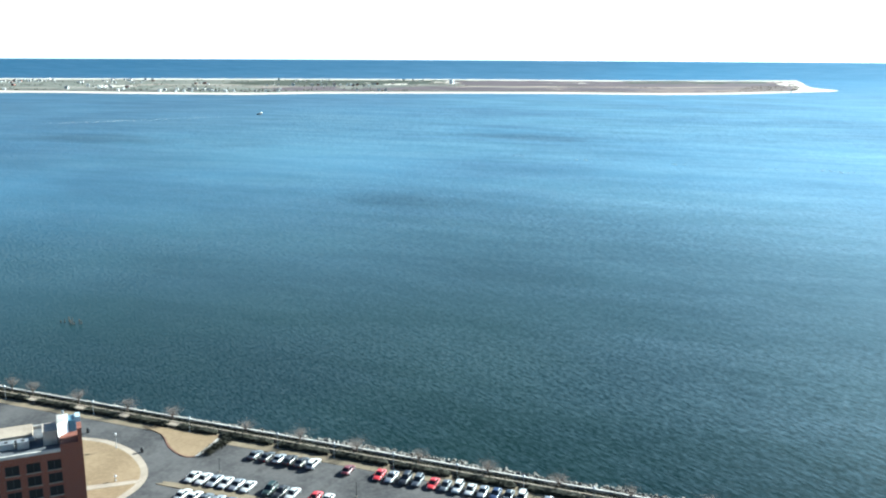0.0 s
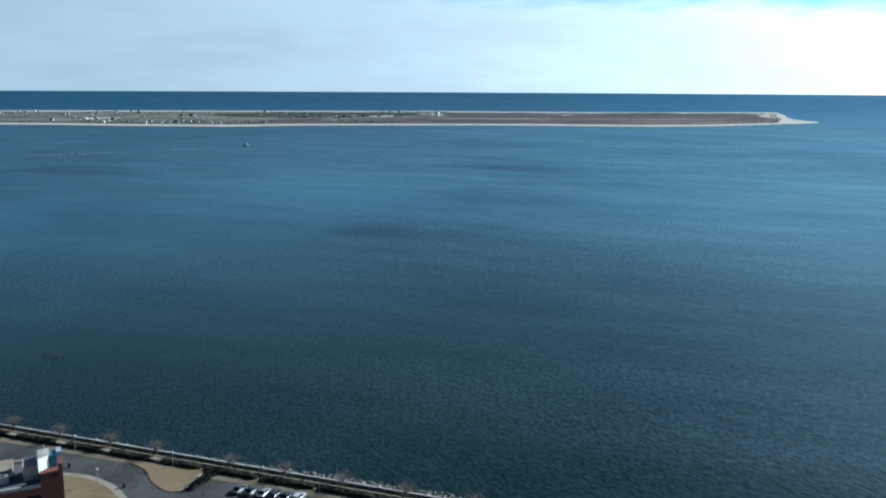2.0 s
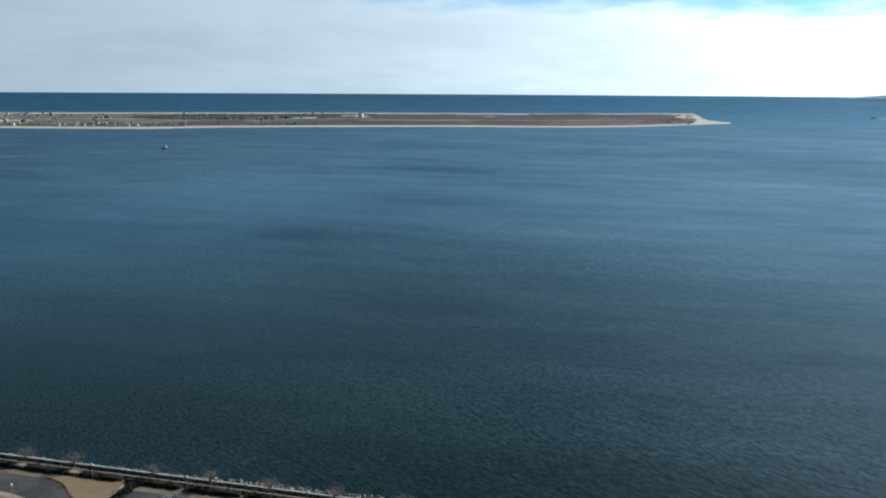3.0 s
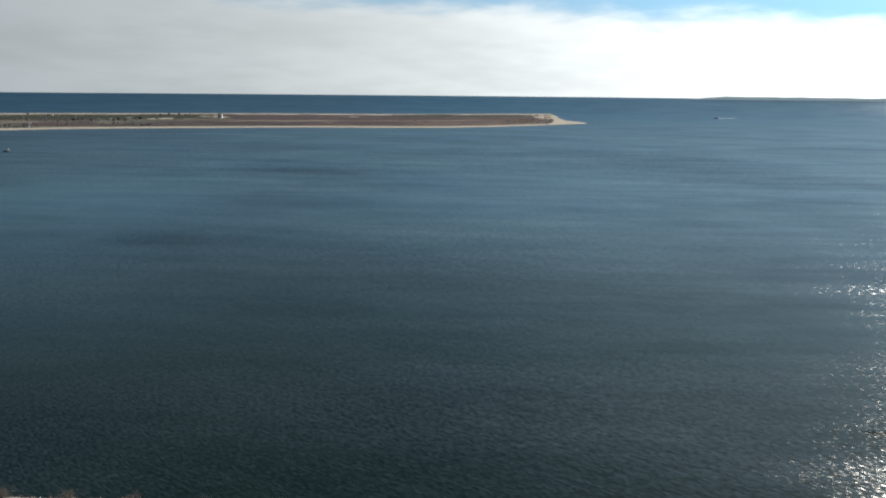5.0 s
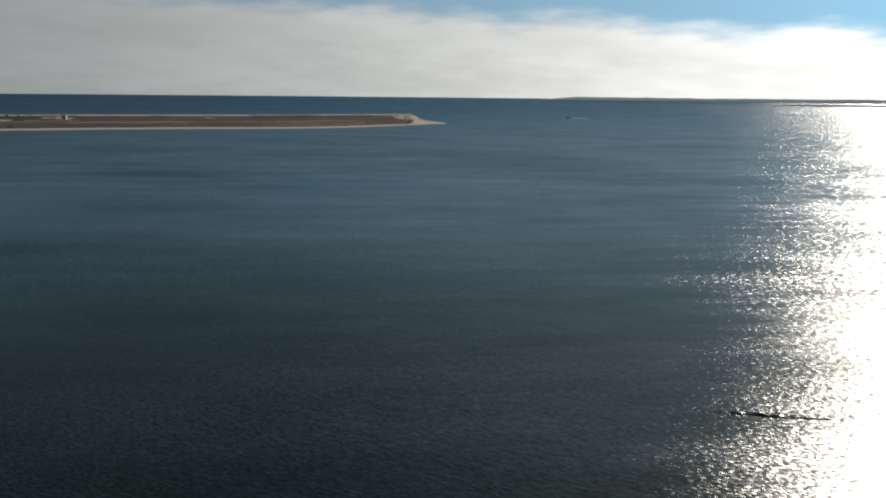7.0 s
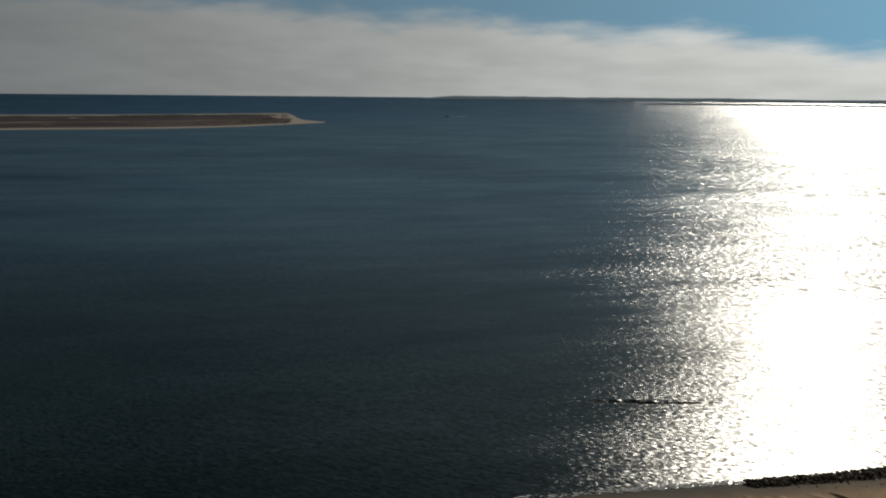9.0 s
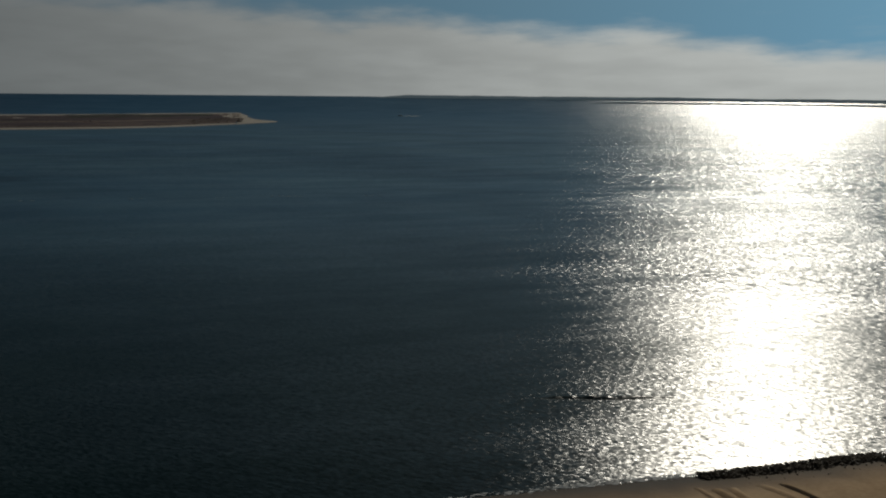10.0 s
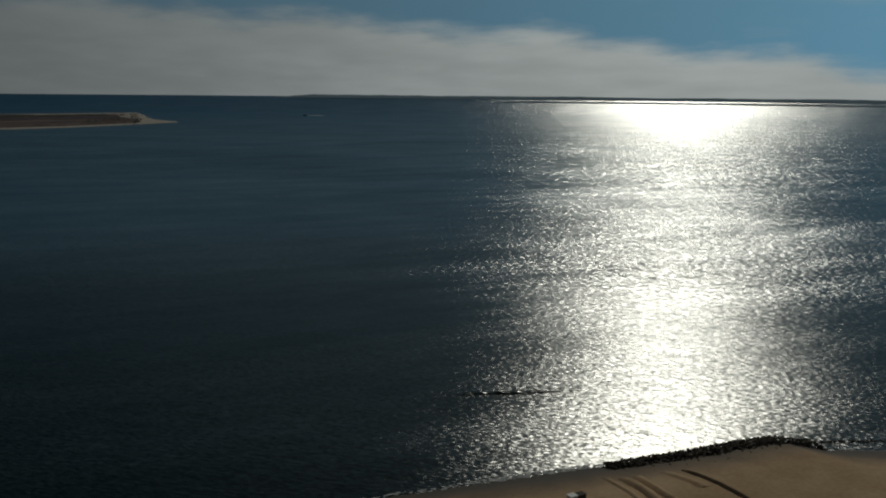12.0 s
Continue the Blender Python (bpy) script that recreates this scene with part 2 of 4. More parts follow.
def heath():
    """Winter heath: greyer towards the houses, dark brown towards the point, with bare sandy tracks."""
    m, n = material("winter_heath")
    where = n.add("ShaderNodeNewGeometry").outputs["Position"]
    x = n.add("ShaderNodeSeparateXYZ", {0: where}).outputs[0]
    along = n.add("ShaderNodeMapping", {"Vector": where, "Rotation": (0, 0, radians(-22))}).outputs[0]
    f1 = n.noise(where, 0.03, 4.0, 0.6)
    belt = n.noise(along, 0.0042, 4.0, 0.6, (0.22, 1.0, 1.0))
    track = n.noise(along, 0.0085, 3.0, 0.55, (0.16, 1.0, 1.0))
    brown = n.mix(f1, rgb(0.092, 0.070, 0.066), rgb(0.150, 0.115, 0.104))
    grey = n.mix(n.span(n.noise(where, 0.012, 5.0, 0.7), 0.38, 0.64), rgb(0.082, 0.090, 0.076), rgb(0.150, 0.147, 0.128))
    col = n.mix(n.span(n.math("ADD", x, n.math("MULTIPLY", n.math("SUBTRACT", belt, 0.5), 1400.0)), -1000, -350), grey, brown)
    col = n.mix(n.span(belt, 0.50, 0.60, 0.0, 0.75), col, rgb(0.062, 0.058, 0.058))
    col = n.mix(n.span(track, 0.58, 0.66, 0.0, 0.75), col, rgb(0.30, 0.245, 0.20))
    s = n.add("ShaderNodeBsdfPrincipled", {"Base Color": col, "Roughness": 1.0, "Specular IOR Level": 0.05})
    n.tree.links.new(s.outputs[0], n.add("ShaderNodeOutputMaterial").inputs[0])
    return m


def worn_asphalt():
    """Old paving: sun-bleached grey, darker repairs and oil-stained stalls."""
    m, n = material("worn_asphalt")
    where = n.add("ShaderNodeNewGeometry").outputs["Position"]
    f1, f2, f3 = n.noise(where, 1.1, 5.0, 0.65), n.noise(where, 0.07, 4.0, 0.6), n.noise(where, 0.25, 4.0, 0.6, (1.0, 0.35, 1.0))
    col = n.mix(n.span(f2, 0.36, 0.62), rgb(0.026, 0.026, 0.028), rgb(0.062, 0.060, 0.060))
    col = n.mix(n.span(f3, 0.55, 0.72, 0.0, 0.7), col, rgb(0.026, 0.025, 0.025))
    col = n.mix(n.span(f1, 0.3, 0.75, 0.0, 0.35), col, rgb(0.11, 0.106, 0.10))
    b = n.add("ShaderNodeBump", {"Strength": 0.3, "Distance": 0.02, "Height": f1})
    s = n.add("ShaderNodeBsdfPrincipled", {"Base Color": col, "Roughness": 0.92, "Specular IOR Level": 0.2, "Normal": b.outputs[0]})
    n.tree.links.new(s.outputs[0], n.add("ShaderNodeOutputMaterial").inputs[0])
    return m


def glassy(name, tint, rough=0.08):
    m, n = material(name)
    where = n.add("ShaderNodeTexCoord").outputs["Object"]
    col = n.mix(n.noise(where, 0.8), rgb(*[c * 0.6 for c in tint]), rgb(*tint))
    s = n.add("ShaderNodeBsdfPrincipled", {"Base Color": col, "Roughness": rough, "IOR": 1.5, "Specular IOR Level": 0.3})
    n.tree.links.new(s.outputs[0], n.add("ShaderNodeOutputMaterial").inputs[0])
    return m


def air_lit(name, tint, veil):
    """Land so far off that the lit air before it outshines it; that haze is painted as emission."""
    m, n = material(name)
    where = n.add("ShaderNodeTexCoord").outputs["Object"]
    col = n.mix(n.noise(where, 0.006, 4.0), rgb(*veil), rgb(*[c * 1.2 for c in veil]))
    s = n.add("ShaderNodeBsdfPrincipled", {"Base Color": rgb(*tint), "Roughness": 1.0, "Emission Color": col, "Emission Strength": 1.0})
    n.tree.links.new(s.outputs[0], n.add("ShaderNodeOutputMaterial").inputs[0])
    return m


def paint(name, c, metal=0.0):
    m, n = material(name)
    where = n.add("ShaderNodeTexCoord").outputs["Object"]
    dust = n.span(n.noise(where, 3.0, 4.0, 0.6), 0.4, 0.8, 0.0, 0.18)
    s = n.add("ShaderNodeBsdfPrincipled", {"Base Color": n.mix(dust, rgb(*c), rgb(0.25, 0.23, 0.2)), "Roughness": 0.32, "Metallic": metal, "Coat Weight": 0.6, "Coat Roughness": 0.08})
    n.tree.links.new(s.outputs[0], n.add("ShaderNodeOutputMaterial").inputs[0])
    return m


M = dict(
    water=water(), brick=brick_wall(),
    beach=sand_sheet("beach_sand", (0.41, 0.27, 0.148), (0.58, 0.41, 0.25), 1.9),
    far_sand=sand_sheet("barrier_sand", (0.36, 0.325, 0.275), (0.50, 0.455, 0.39), 0.5),
    asphalt=worn_asphalt(),
    path=surface("asphalt_path", (0.034, 0.033, 0.032), (0.055, 0.054, 0.050), 0.9, 1.5, 0.1, 0.3),
    turf=surface("dormant_turf", (0.138, 0.097, 0.055), (0.208, 0.150, 0.090), 0.95, 1.2, 0.09, 0.6, depth=0.05),
    earth=surface("bare_verge", (0.105, 0.083, 0.055), (0.17, 0.137, 0.093), 0.95, 1.6, 0.12, 0.5, depth=0.05),
    scrub_ground=heath(),
    concrete=surface("concrete", (0.19, 0.155, 0.12), (0.28, 0.235, 0.185), 0.85, 2.0, 0.2, 0.25),
    pale=surface("pale_concrete", (0.25, 0.238, 0.218), (0.42, 0.40, 0.37), 0.8, 1.5, 0.35, 0.25),
    rock=surface("grey_granite", (0.070, 0.064, 0.057), (0.20, 0.185, 0.163), 0.85, 2.2, 0.5, 0.7, random_tint=0.7, depth=0.08),
    wet_rock=surface("dark_wet_rock", (0.050, 0.034, 0.018), (0.125, 0.092, 0.055), 0.75, 2.2, 0.5, 0.7, random_tint=0.6, depth=0.08),
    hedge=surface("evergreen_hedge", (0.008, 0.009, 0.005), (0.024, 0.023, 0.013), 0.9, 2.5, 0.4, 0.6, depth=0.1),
    twig=surface("bare_twig", (0.15, 0.118, 0.100), (0.24, 0.195, 0.168), 0.9, 2.0, 0.4, 0.2),
    bark=surface("bark", (0.07, 0.052, 0.04), (0.13, 0.10, 0.08), 0.95, 4.0, 0.6, 0.6),
    scrub=surface("dry_scrub", (0.120, 0.094, 0.080), (0.19, 0.152, 0.128), 0.95, 0.25, 0.008, 0.2, spec=0.05),
    cedar=surface("dark_cedar", (0.085, 0.090, 0.068), (0.130, 0.128, 0.100), 0.95, 0.25, 0.01, 0.2),
    evergreen=surface("evergreen_thicket", (0.030, 0.036, 0.028), (0.060, 0.064, 0.050), 0.95, 0.12, 0.006, 0.2, spec=0.05),
    thicket=surface("purple_thicket", (0.056, 0.043, 0.049), (0.094, 0.074, 0.080), 0.95, 0.25, 0.008, 0.2, spec=0.05),
    white=surface("white_paint", (0.60, 0.60, 0.58), (0.76, 0.76, 0.74), 0.6, 3.0, 0.3, 0.1),
    siding=surface("house_siding", (0.36, 0.36, 0.33), (0.56, 0.56, 0.52), 0.75, 1.5, 0.1, 0.1, random_tint=0.5),
    shingle=surface("grey_shingle", (0.09, 0.088, 0.088), (0.20, 0.19, 0.185), 0.9, 1.2, 0.1, 0.3, random_tint=0.6),
    membrane=surface("roof_membrane", (0.055, 0.06, 0.07), (0.11, 0.115, 0.12), 0.8, 0.9, 0.15, 0.2),
    metal=surface("galvanised_metal", (0.26, 0.265, 0.27), (0.42, 0.425, 0.43), 0.5, 3.0, 0.5, 0.1, metal=0.7),
    blue_panel=surface("sky_tinted_cladding", (0.055, 0.12, 0.17), (0.09, 0.175, 0.23), 0.4, 2.0, 0.3, 0.1),
    sky_panel=surface("pale_blue_cladding", (0.26, 0.33, 0.38), (0.36, 0.42, 0.46), 0.4, 2.0, 0.3, 0.1),
    beige=surface("beige_render", (0.27, 0.23, 0.195), (0.38, 0.33, 0.285), 0.85, 1.5, 0.3, 0.2),
    dark=surface("dark_metal", (0.018, 0.018, 0.02), (0.04, 0.04, 0.042), 0.6, 3.0, 0.5, 0.1),
    kerb_red=surface("rusty_kerb", (0.11, 0.058, 0.04), (0.18, 0.10, 0.075), 0.9, 2.0, 0.3, 0.3),
    timber=surface("weathered_timber", (0.05, 0.04, 0.032), (0.12, 0.10, 0.08), 0.9, 3.0, 0.4, 0.5),
    foam=surface("sea_foam", (0.55, 0.56, 0.55), (0.80, 0.80, 0.78), 0.8, 2.0, 0.4, 0.4),
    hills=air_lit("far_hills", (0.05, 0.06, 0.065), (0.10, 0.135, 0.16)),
    glass=glassy("window_glass", (0.014, 0.018, 0.020)), car_glass=glassy("car_glass", (0.02, 0.024, 0.028), 0.05),
    tyre=surface("tyre_rubber", (0.015, 0.015, 0.015), (0.03, 0.03, 0.03), 0.9, 6.0, 1.0, 0.2),
    tail_red=surface("tail_light_red", (0.16, 0.006, 0.006), (0.26, 0.012, 0.012), 0.3, 4.0, 1.0, 0.0),
    lens_white=surface("frosted_globe", (0.45, 0.45, 0.44), (0.58, 0.58, 0.57), 0.3, 4.0, 1.0, 0.0),
)
PAINTS = dict(white=paint("white_car_paint", (0.42, 0.42, 0.41)), silver=paint("silver_car_paint", (0.32, 0.33, 0.345), 0.6), red=paint("red_car_paint", (0.42, 0.02, 0.025)),
              maroon=paint("maroon_car_paint", (0.12, 0.014, 0.02)), black=paint("black_car_paint", (0.012, 0.012, 0.014)), grey=paint("grey_car_paint", (0.10, 0.11, 0.12), 0.4),
              green=paint("dark_green_car_paint", (0.015, 0.03, 0.024)), blue=paint("dark_blue_car_paint", (0.02, 0.035, 0.08)))


# ---- mesh helpers ----
def mesh_of(name, verts, faces, mat, smooth=False):
    me = bpy.data.meshes.new(name)
    me.from_pydata(verts, [], faces)
    me.materials.append(mat)
    if smooth:
        me.polygons.foreach_set("use_smooth", [True] * len(me.polygons))
    me.update()
    return me


class Bits:
    """Gathers boxes, tubes and sheets of one part."""

    def __init__(self):
        self.v, self.f = [], []

    def put(self, verts, faces):
        k = len(self.v)
        self.v += [tuple(p) for p in verts]
        self.f += [tuple(i + k for i in f) for f in faces]
        return self

    def box(self, x0, y0, z0, x1, y1, z1, inset=0.0):
        i = inset
        v = [(x0, y0, z0), (x1, y0, z0), (x1, y1, z0), (x0, y1, z0),
             (x0 + i, y0 + i, z1), (x1 - i, y0 + i, z1), (x1 - i, y1 - i, z1), (x0 + i, y1 - i, z1)]
        return self.put(v, [(3, 2, 1, 0), (4, 5, 6, 7), (0, 1, 5, 4), (1, 2, 6, 5), (2, 3, 7, 6), (3, 0, 4, 7)])

    def tube(self, a, b, r0, r1, n=6):
        a, b = Vector(a), Vector(b)
        q = (b - a).to_track_quat("Z", "Y")
        ring = [Vector((math.cos(6.2832 * i / n), math.sin(6.2832 * i / n), 0)) for i in range(n)]
        v = [a + q @ (p * r0) for p in ring] + [b + q @ (p * r1) for p in ring]
        f = [(i, (i + 1) % n, n + (i + 1) % n, n + i) for i in range(n)]
        return self.put(v, f + [tuple(range(n - 1, -1, -1)), tuple(range(n, 2 * n))])

    def slab(self, pts, z0, z1):
        n = len(pts)
        v = [(x, y, z0) for x, y in pts] + [(x, y, z1) for x, y in pts]
        return self.put(v, [(i, (i + 1) % n, n + (i + 1) % n, n + i) for i in range(n)] + [tuple(range(n, 2 * n)), tuple(range(n - 1, -1, -1))])

    def ball(self, c, r, n=8, m=5):
        v = [(c[0], c[1], c[2] - r)]
        for j in range(1, m):
            t = math.pi * j / m
            v += [(c[0] + r * math.sin(t) * math.cos(6.2832 * i / n), c[1] + r * math.sin(t) * math.sin(6.2832 * i / n), c[2] - r * math.cos(t)) for i in range(n)]
        v.append((c[0], c[1], c[2] + r))
        f = [(0, 1 + (i + 1) % n, 1 + i) for i in range(n)]
        for j in range(m - 2):
            a = 1 + j * n
            f += [(a + i, a + (i + 1) % n, a + n + (i + 1) % n, a + n + i) for i in range(n)]
        a, top = 1 + (m - 2) * n, len(v) - 1
        return self.put(v, f + [(a + i, a + (i + 1) % n, top) for i in range(n)])

    def mesh(self, name, mat, smooth=False):
        return mesh_of(name, self.v, self.f, mat, smooth)


def thing(name, label, category, group="", kind="", at=None):
    e = new(name)
    e.empty_display_size = 0.2
    if at is not None:
        e.matrix_world = at
    return tagged(e, label, category, group, kind)


def part(name, bits, mat, parent, label="", kind="", smooth=False):
    ob = new(name, bits.mesh(name, mat, smooth) if isinstance(bits, Bits) else bits)
    ob.parent = parent
    return tagged(ob, label, kind=kind)


def solid(name, bits, mat, label, category, kind="", group="", smooth=False):
    return tagged(new(name, bits.mesh(name, mat, smooth) if isinstance(bits, Bits) else bits), label, category, group, kind)


def rnd(a, b):
    return random.uniform(a, b)


def boulder_mesh(name, mat, seed):
    r = random.Random(seed)
    bm = bmesh.new()
    for _ in range(15):
        d = Vector((r.gauss(0, 1), r.gauss(0, 1), r.gauss(0, 1))).normalized()
        bm.verts.new((d.x * 0.62, d.y * 0.5, d.z * 0.42))
    got = bmesh.ops.convex_hull(bm, input=bm.verts)
    bmesh.ops.delete(bm, geom=[g for g in got["geom_interior"] if isinstance(g, bmesh.types.BMVert)], context="VERTS")
    me = bpy.data.meshes.new(name)
    bm.to_mesh(me)
    bm.free()
    me.materials.append(mat)
    return me


# ---- sea ----
RIM, LIFT_FROM = 4950.0, 3750.0


def sea_level(r):
    """Flat, then lifted far out by as much as brings its rim to the true horizon's dip."""
    return 0.0 if r < LIFT_FROM else 65.0 * ((r - LIFT_FROM) / (RIM - LIFT_FROM)) ** 1.35


def make_sea():
    n, radii = 144, [6, 40, 120, 200, 300, 450, 700, 1000, 1500, 2100, 2800, 3400, 3750] + [3750 + 60 * i for i in range(1, 21)]
    v, f = [], []
    for r in radii:
        v += [(r * math.cos(6.283185 * i / n), r * math.sin(6.283185 * i / n), sea_level(r)) for i in range(n)]
    f.append(tuple(range(n)))
    for j in range(len(radii) - 1):
        f += [(j * n + i, (j + 1) * n + i, (j + 1) * n + (i + 1) % n, j * n + (i + 1) % n) for i in range(n)]
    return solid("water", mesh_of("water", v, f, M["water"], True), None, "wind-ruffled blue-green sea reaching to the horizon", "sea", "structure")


make_sea()

# ---- near shore: one sheet of land ----
GROUND = 3.0


def wall_line(u):
    """Sea face of the promenade wall."""
    return 169.2 - 0.035 * (u + 70)


def beach_line(u):
    pts = [(20, 168), (45, 176), (60, 177.1), (80, 176.0), (105, 174.8), (118, 173.8), (145, 173.2), (160, 173.6), (168, 172.8), (172, 166.0), (176, 161.5), (183, 158.4), (195, 153.8), (240, 141), (400, 80), (900, -300)]
    for (a, b), (c, d) in zip(pts, pts[1:]):
        if a <= u <= c:
            return b + (d - b) * (u - a) / (c - a)
    return pts[-1][1]


def land_height(u, v):
    w = min(max((u - 18) / 30, 0), 1)
    w = w * w * (3 - 2 * w)
    flat = GROUND if v < wall_line(u) - 0.05 else -1.5
    d = beach_line(max(u, 20)) - v
    sandy = -2.0 if d < -30 else (d * 0.08 if d < 0 else min(d * 0.10, 1.3 + d * 0.03, 3.0))
    if 0 < d < 120:
        sandy += 0.14 * noise.noise((u * 0.12, v * 0.12, 0)) * min(d / 6, 1)
    return flat * (1 - w) + sandy * w


def make_land():
    us = [-3600, -1500, -700, -400] + list(range(-300, 20, 20)) + [18 + 2.0 * i for i in range(0, 116)] + [260, 300, 360, 420, 520, 700, 900]
    v, f = [], []
    offs = [-3000, -900, -300, -160, -120, -90, -70, -55, -45, -38, -32, -27, -23, -19, -16, -13, -10.5, -8, -6, -4.5, -3, -2, -1, -0.1, 0.0, 2.5, 8, 20]
    for u in us:
        edge = wall_line(u) if u <= 18 else beach_line(u) * min((u - 18) / 30, 1) + wall_line(u) * (1 - min((u - 18) / 30, 1))
        for o in offs:
            v.append((u, edge + o, land_height(u, edge + o)))
    k = len(offs)
    for i in range(len(us) - 1):
        f += [(i * k + j, (i + 1) * k + j, (i + 1) * k + j + 1, i * k + j + 1) for j in range(k - 1)]
    return solid("ground", mesh_of("ground", v, f, M["beach"], True), None, "tan beach sand and flat coastal land", "ground", "structure")


make_land()


def sheet(name, pts, z, mat, label, category):
    return solid(name, Bits().slab(pts, z - 0.25, z), M[mat], label, category, "structure")


def strip(v0, v1, u0, u1):
    return [(u0, v0 - 0.035 * (u0 + 70)), (u1, v0 - 0.035 * (u1 + 70)), (u1, v1 - 0.035 * (u1 + 70)), (u0, v1 - 0.035 * (u0 + 70))]


sheet("road", [(-420, 60), (30, 60), (30, 159.5), (-100, 163.2), (-112, 165.2), (-420, 174.5)], GROUND + 0.05, "asphalt", "worn grey asphalt road and parking lot with patches", "road")
sheet("verge", strip(161.0, 165.2, -112, 30), GROUND + 0.10, "earth", "bare tan verge between parking lot and hedge", "verge")
sheet("verge", strip(161.2, 165.2, -420, -112), GROUND + 0.10, "earth", "bare tan verge beside the hedge", "verge")
sheet("promenade", strip(165.2, 168.7, -420, 30), GROUND + 0.12, "path", "dark asphalt promenade behind the sea wall", "promenade")


def smooth_loop(pts, per=4):
    out, n = [], len(pts)
    for i in range(n):
        p0, p1, p2, p3 = (Vector(pts[(i + j - 1) % n]) for j in range(4))
        for s in range(per):
            t = s / per
            out.append(tuple(0.5 * (2 * p1 + (p2 - p0) * t + (2 * p0 - 5 * p1 + 4 * p2 - p3) * t * t + (3 * p1 - p0 - 3 * p2 + p3) * t ** 3)))
    return out


def grown(pts, d):
    c = sum((Vector(p) for p in pts), Vector((0, 0))) / len(pts)
    return [tuple(Vector(p) + (Vector(p) - c).normalized() * d) for p in pts]


oval = smooth_loop([(-150, 152.8), (-139.4, 154.4), (-133.8, 154.9), (-128.4, 153.8), (-123.2, 151.7), (-117.9, 147.9), (-114.5, 144.2), (-112.7, 140.3), (-112.2, 135), (-114.5, 124), (-130, 118), (-150, 125), (-158, 142)])
sheet("pavement", grown(oval, 0.4), GROUND + 0.12, "concrete", "pale concrete path round the oval lawn", "path")
sheet("lawn", grown(oval, -1.3), GROUND + 0.17, "turf", "dry straw-coloured oval lawn", "lawn")
sheet("pavement", [(-124, 131.6), (-113.7, 139.6), (-113.4, 141.6), (-124, 134.4)], GROUND + 0.21, "concrete", "pale concrete path crossing the lawn", "path")
wedge = smooth_loop([(-130, 164.4), (-123.2, 161.9), (-117.6, 157.0), (-113.1, 154.4), (-110.2, 154.2), (-109.0, 156.2), (-109.2, 160), (-109.6, 164.4), (-112, 165.6), (-121, 165.9)], 3)
sheet("kerb", grown(wedge, 0.35), GROUND + 0.16, "kerb_red", "rusty red kerb round a wedge of grass", "kerb")
sheet("lawn", wedge, GROUND + 0.19, "turf", "dry straw-coloured wedge of grass beside the lot", "lawn")
sheet("kerb", [(-109.3, 154.6), (-108.6, 154.9), (-108.7, 160.0), (-109.0, 164.6), (-109.6, 164.6), (-109.3, 160.0)], GROUND + 0.23, "pale", "pale concrete kerb between grass wedge and shrubs", "kerb")
sheet("median", smooth_loop([(-108, 140.8), (-86, 141.0), (-85.5, 142.2), (-87, 143.0), (-107, 142.6), (-108.4, 141.6)], 3), GROUND + 0.16, "earth", "bare tan median strip between rows of cars", "median")


# ---- sea wall ----
def sea_wall():
    wall = thing("seawall", "pale concrete parapet wall along the promenade", "sea wall", kind="structure")
    u = -420.0
    while u < 22:
        b, a = Bits(), wall_line(u)
        c = wall_line(u + 5.9)
        for lo, hi, z0, z1 in ((-0.40, 0.0, 0.2, 3.6), (-0.44, 0.04, 3.6, 3.74)):
            b.put([(u, a + lo, z0), (u + 5.9, c + lo, z0), (u + 5.9, c + hi, z0), (u, a + hi, z0), (u, a + lo, z1), (u + 5.9, c + lo, z1), (u + 5.9, c + hi, z1), (u, a + hi, z1)],
                  [(3, 2, 1, 0), (4, 5, 6, 7), (0, 1, 5, 4), (1, 2, 6, 5), (2, 3, 7, 6), (3, 0, 4, 7)])
        part("panel", b, M["pale"], wall)
        u += 6.0
    low = thing("low_wall", "low pale concrete wall behind a clipped hedge", "low wall", kind="structure")
    u = -420.0
    while u < 22:
        a, c = wall_line(u) - 3.0, wall_line(u + 5.9) - 3.0
        part("panel", Bits().put([(u, a, 3.0), (u + 5.9, c, 3.0), (u + 5.9, c + 0.35, 3.0), (u, a + 0.35, 3.0), (u, a, 3.75), (u + 5.9, c, 3.75), (u + 5.9, c + 0.35, 3.75), (u, a + 0.35, 3.75)],
                                 [(3, 2, 1, 0), (4, 5, 6, 7), (0, 1, 5, 4), (1, 2, 6, 5), (2, 3, 7, 6), (3, 0, 4, 7)]), M["concrete"], low)
        u += 6.0


sea_wall()


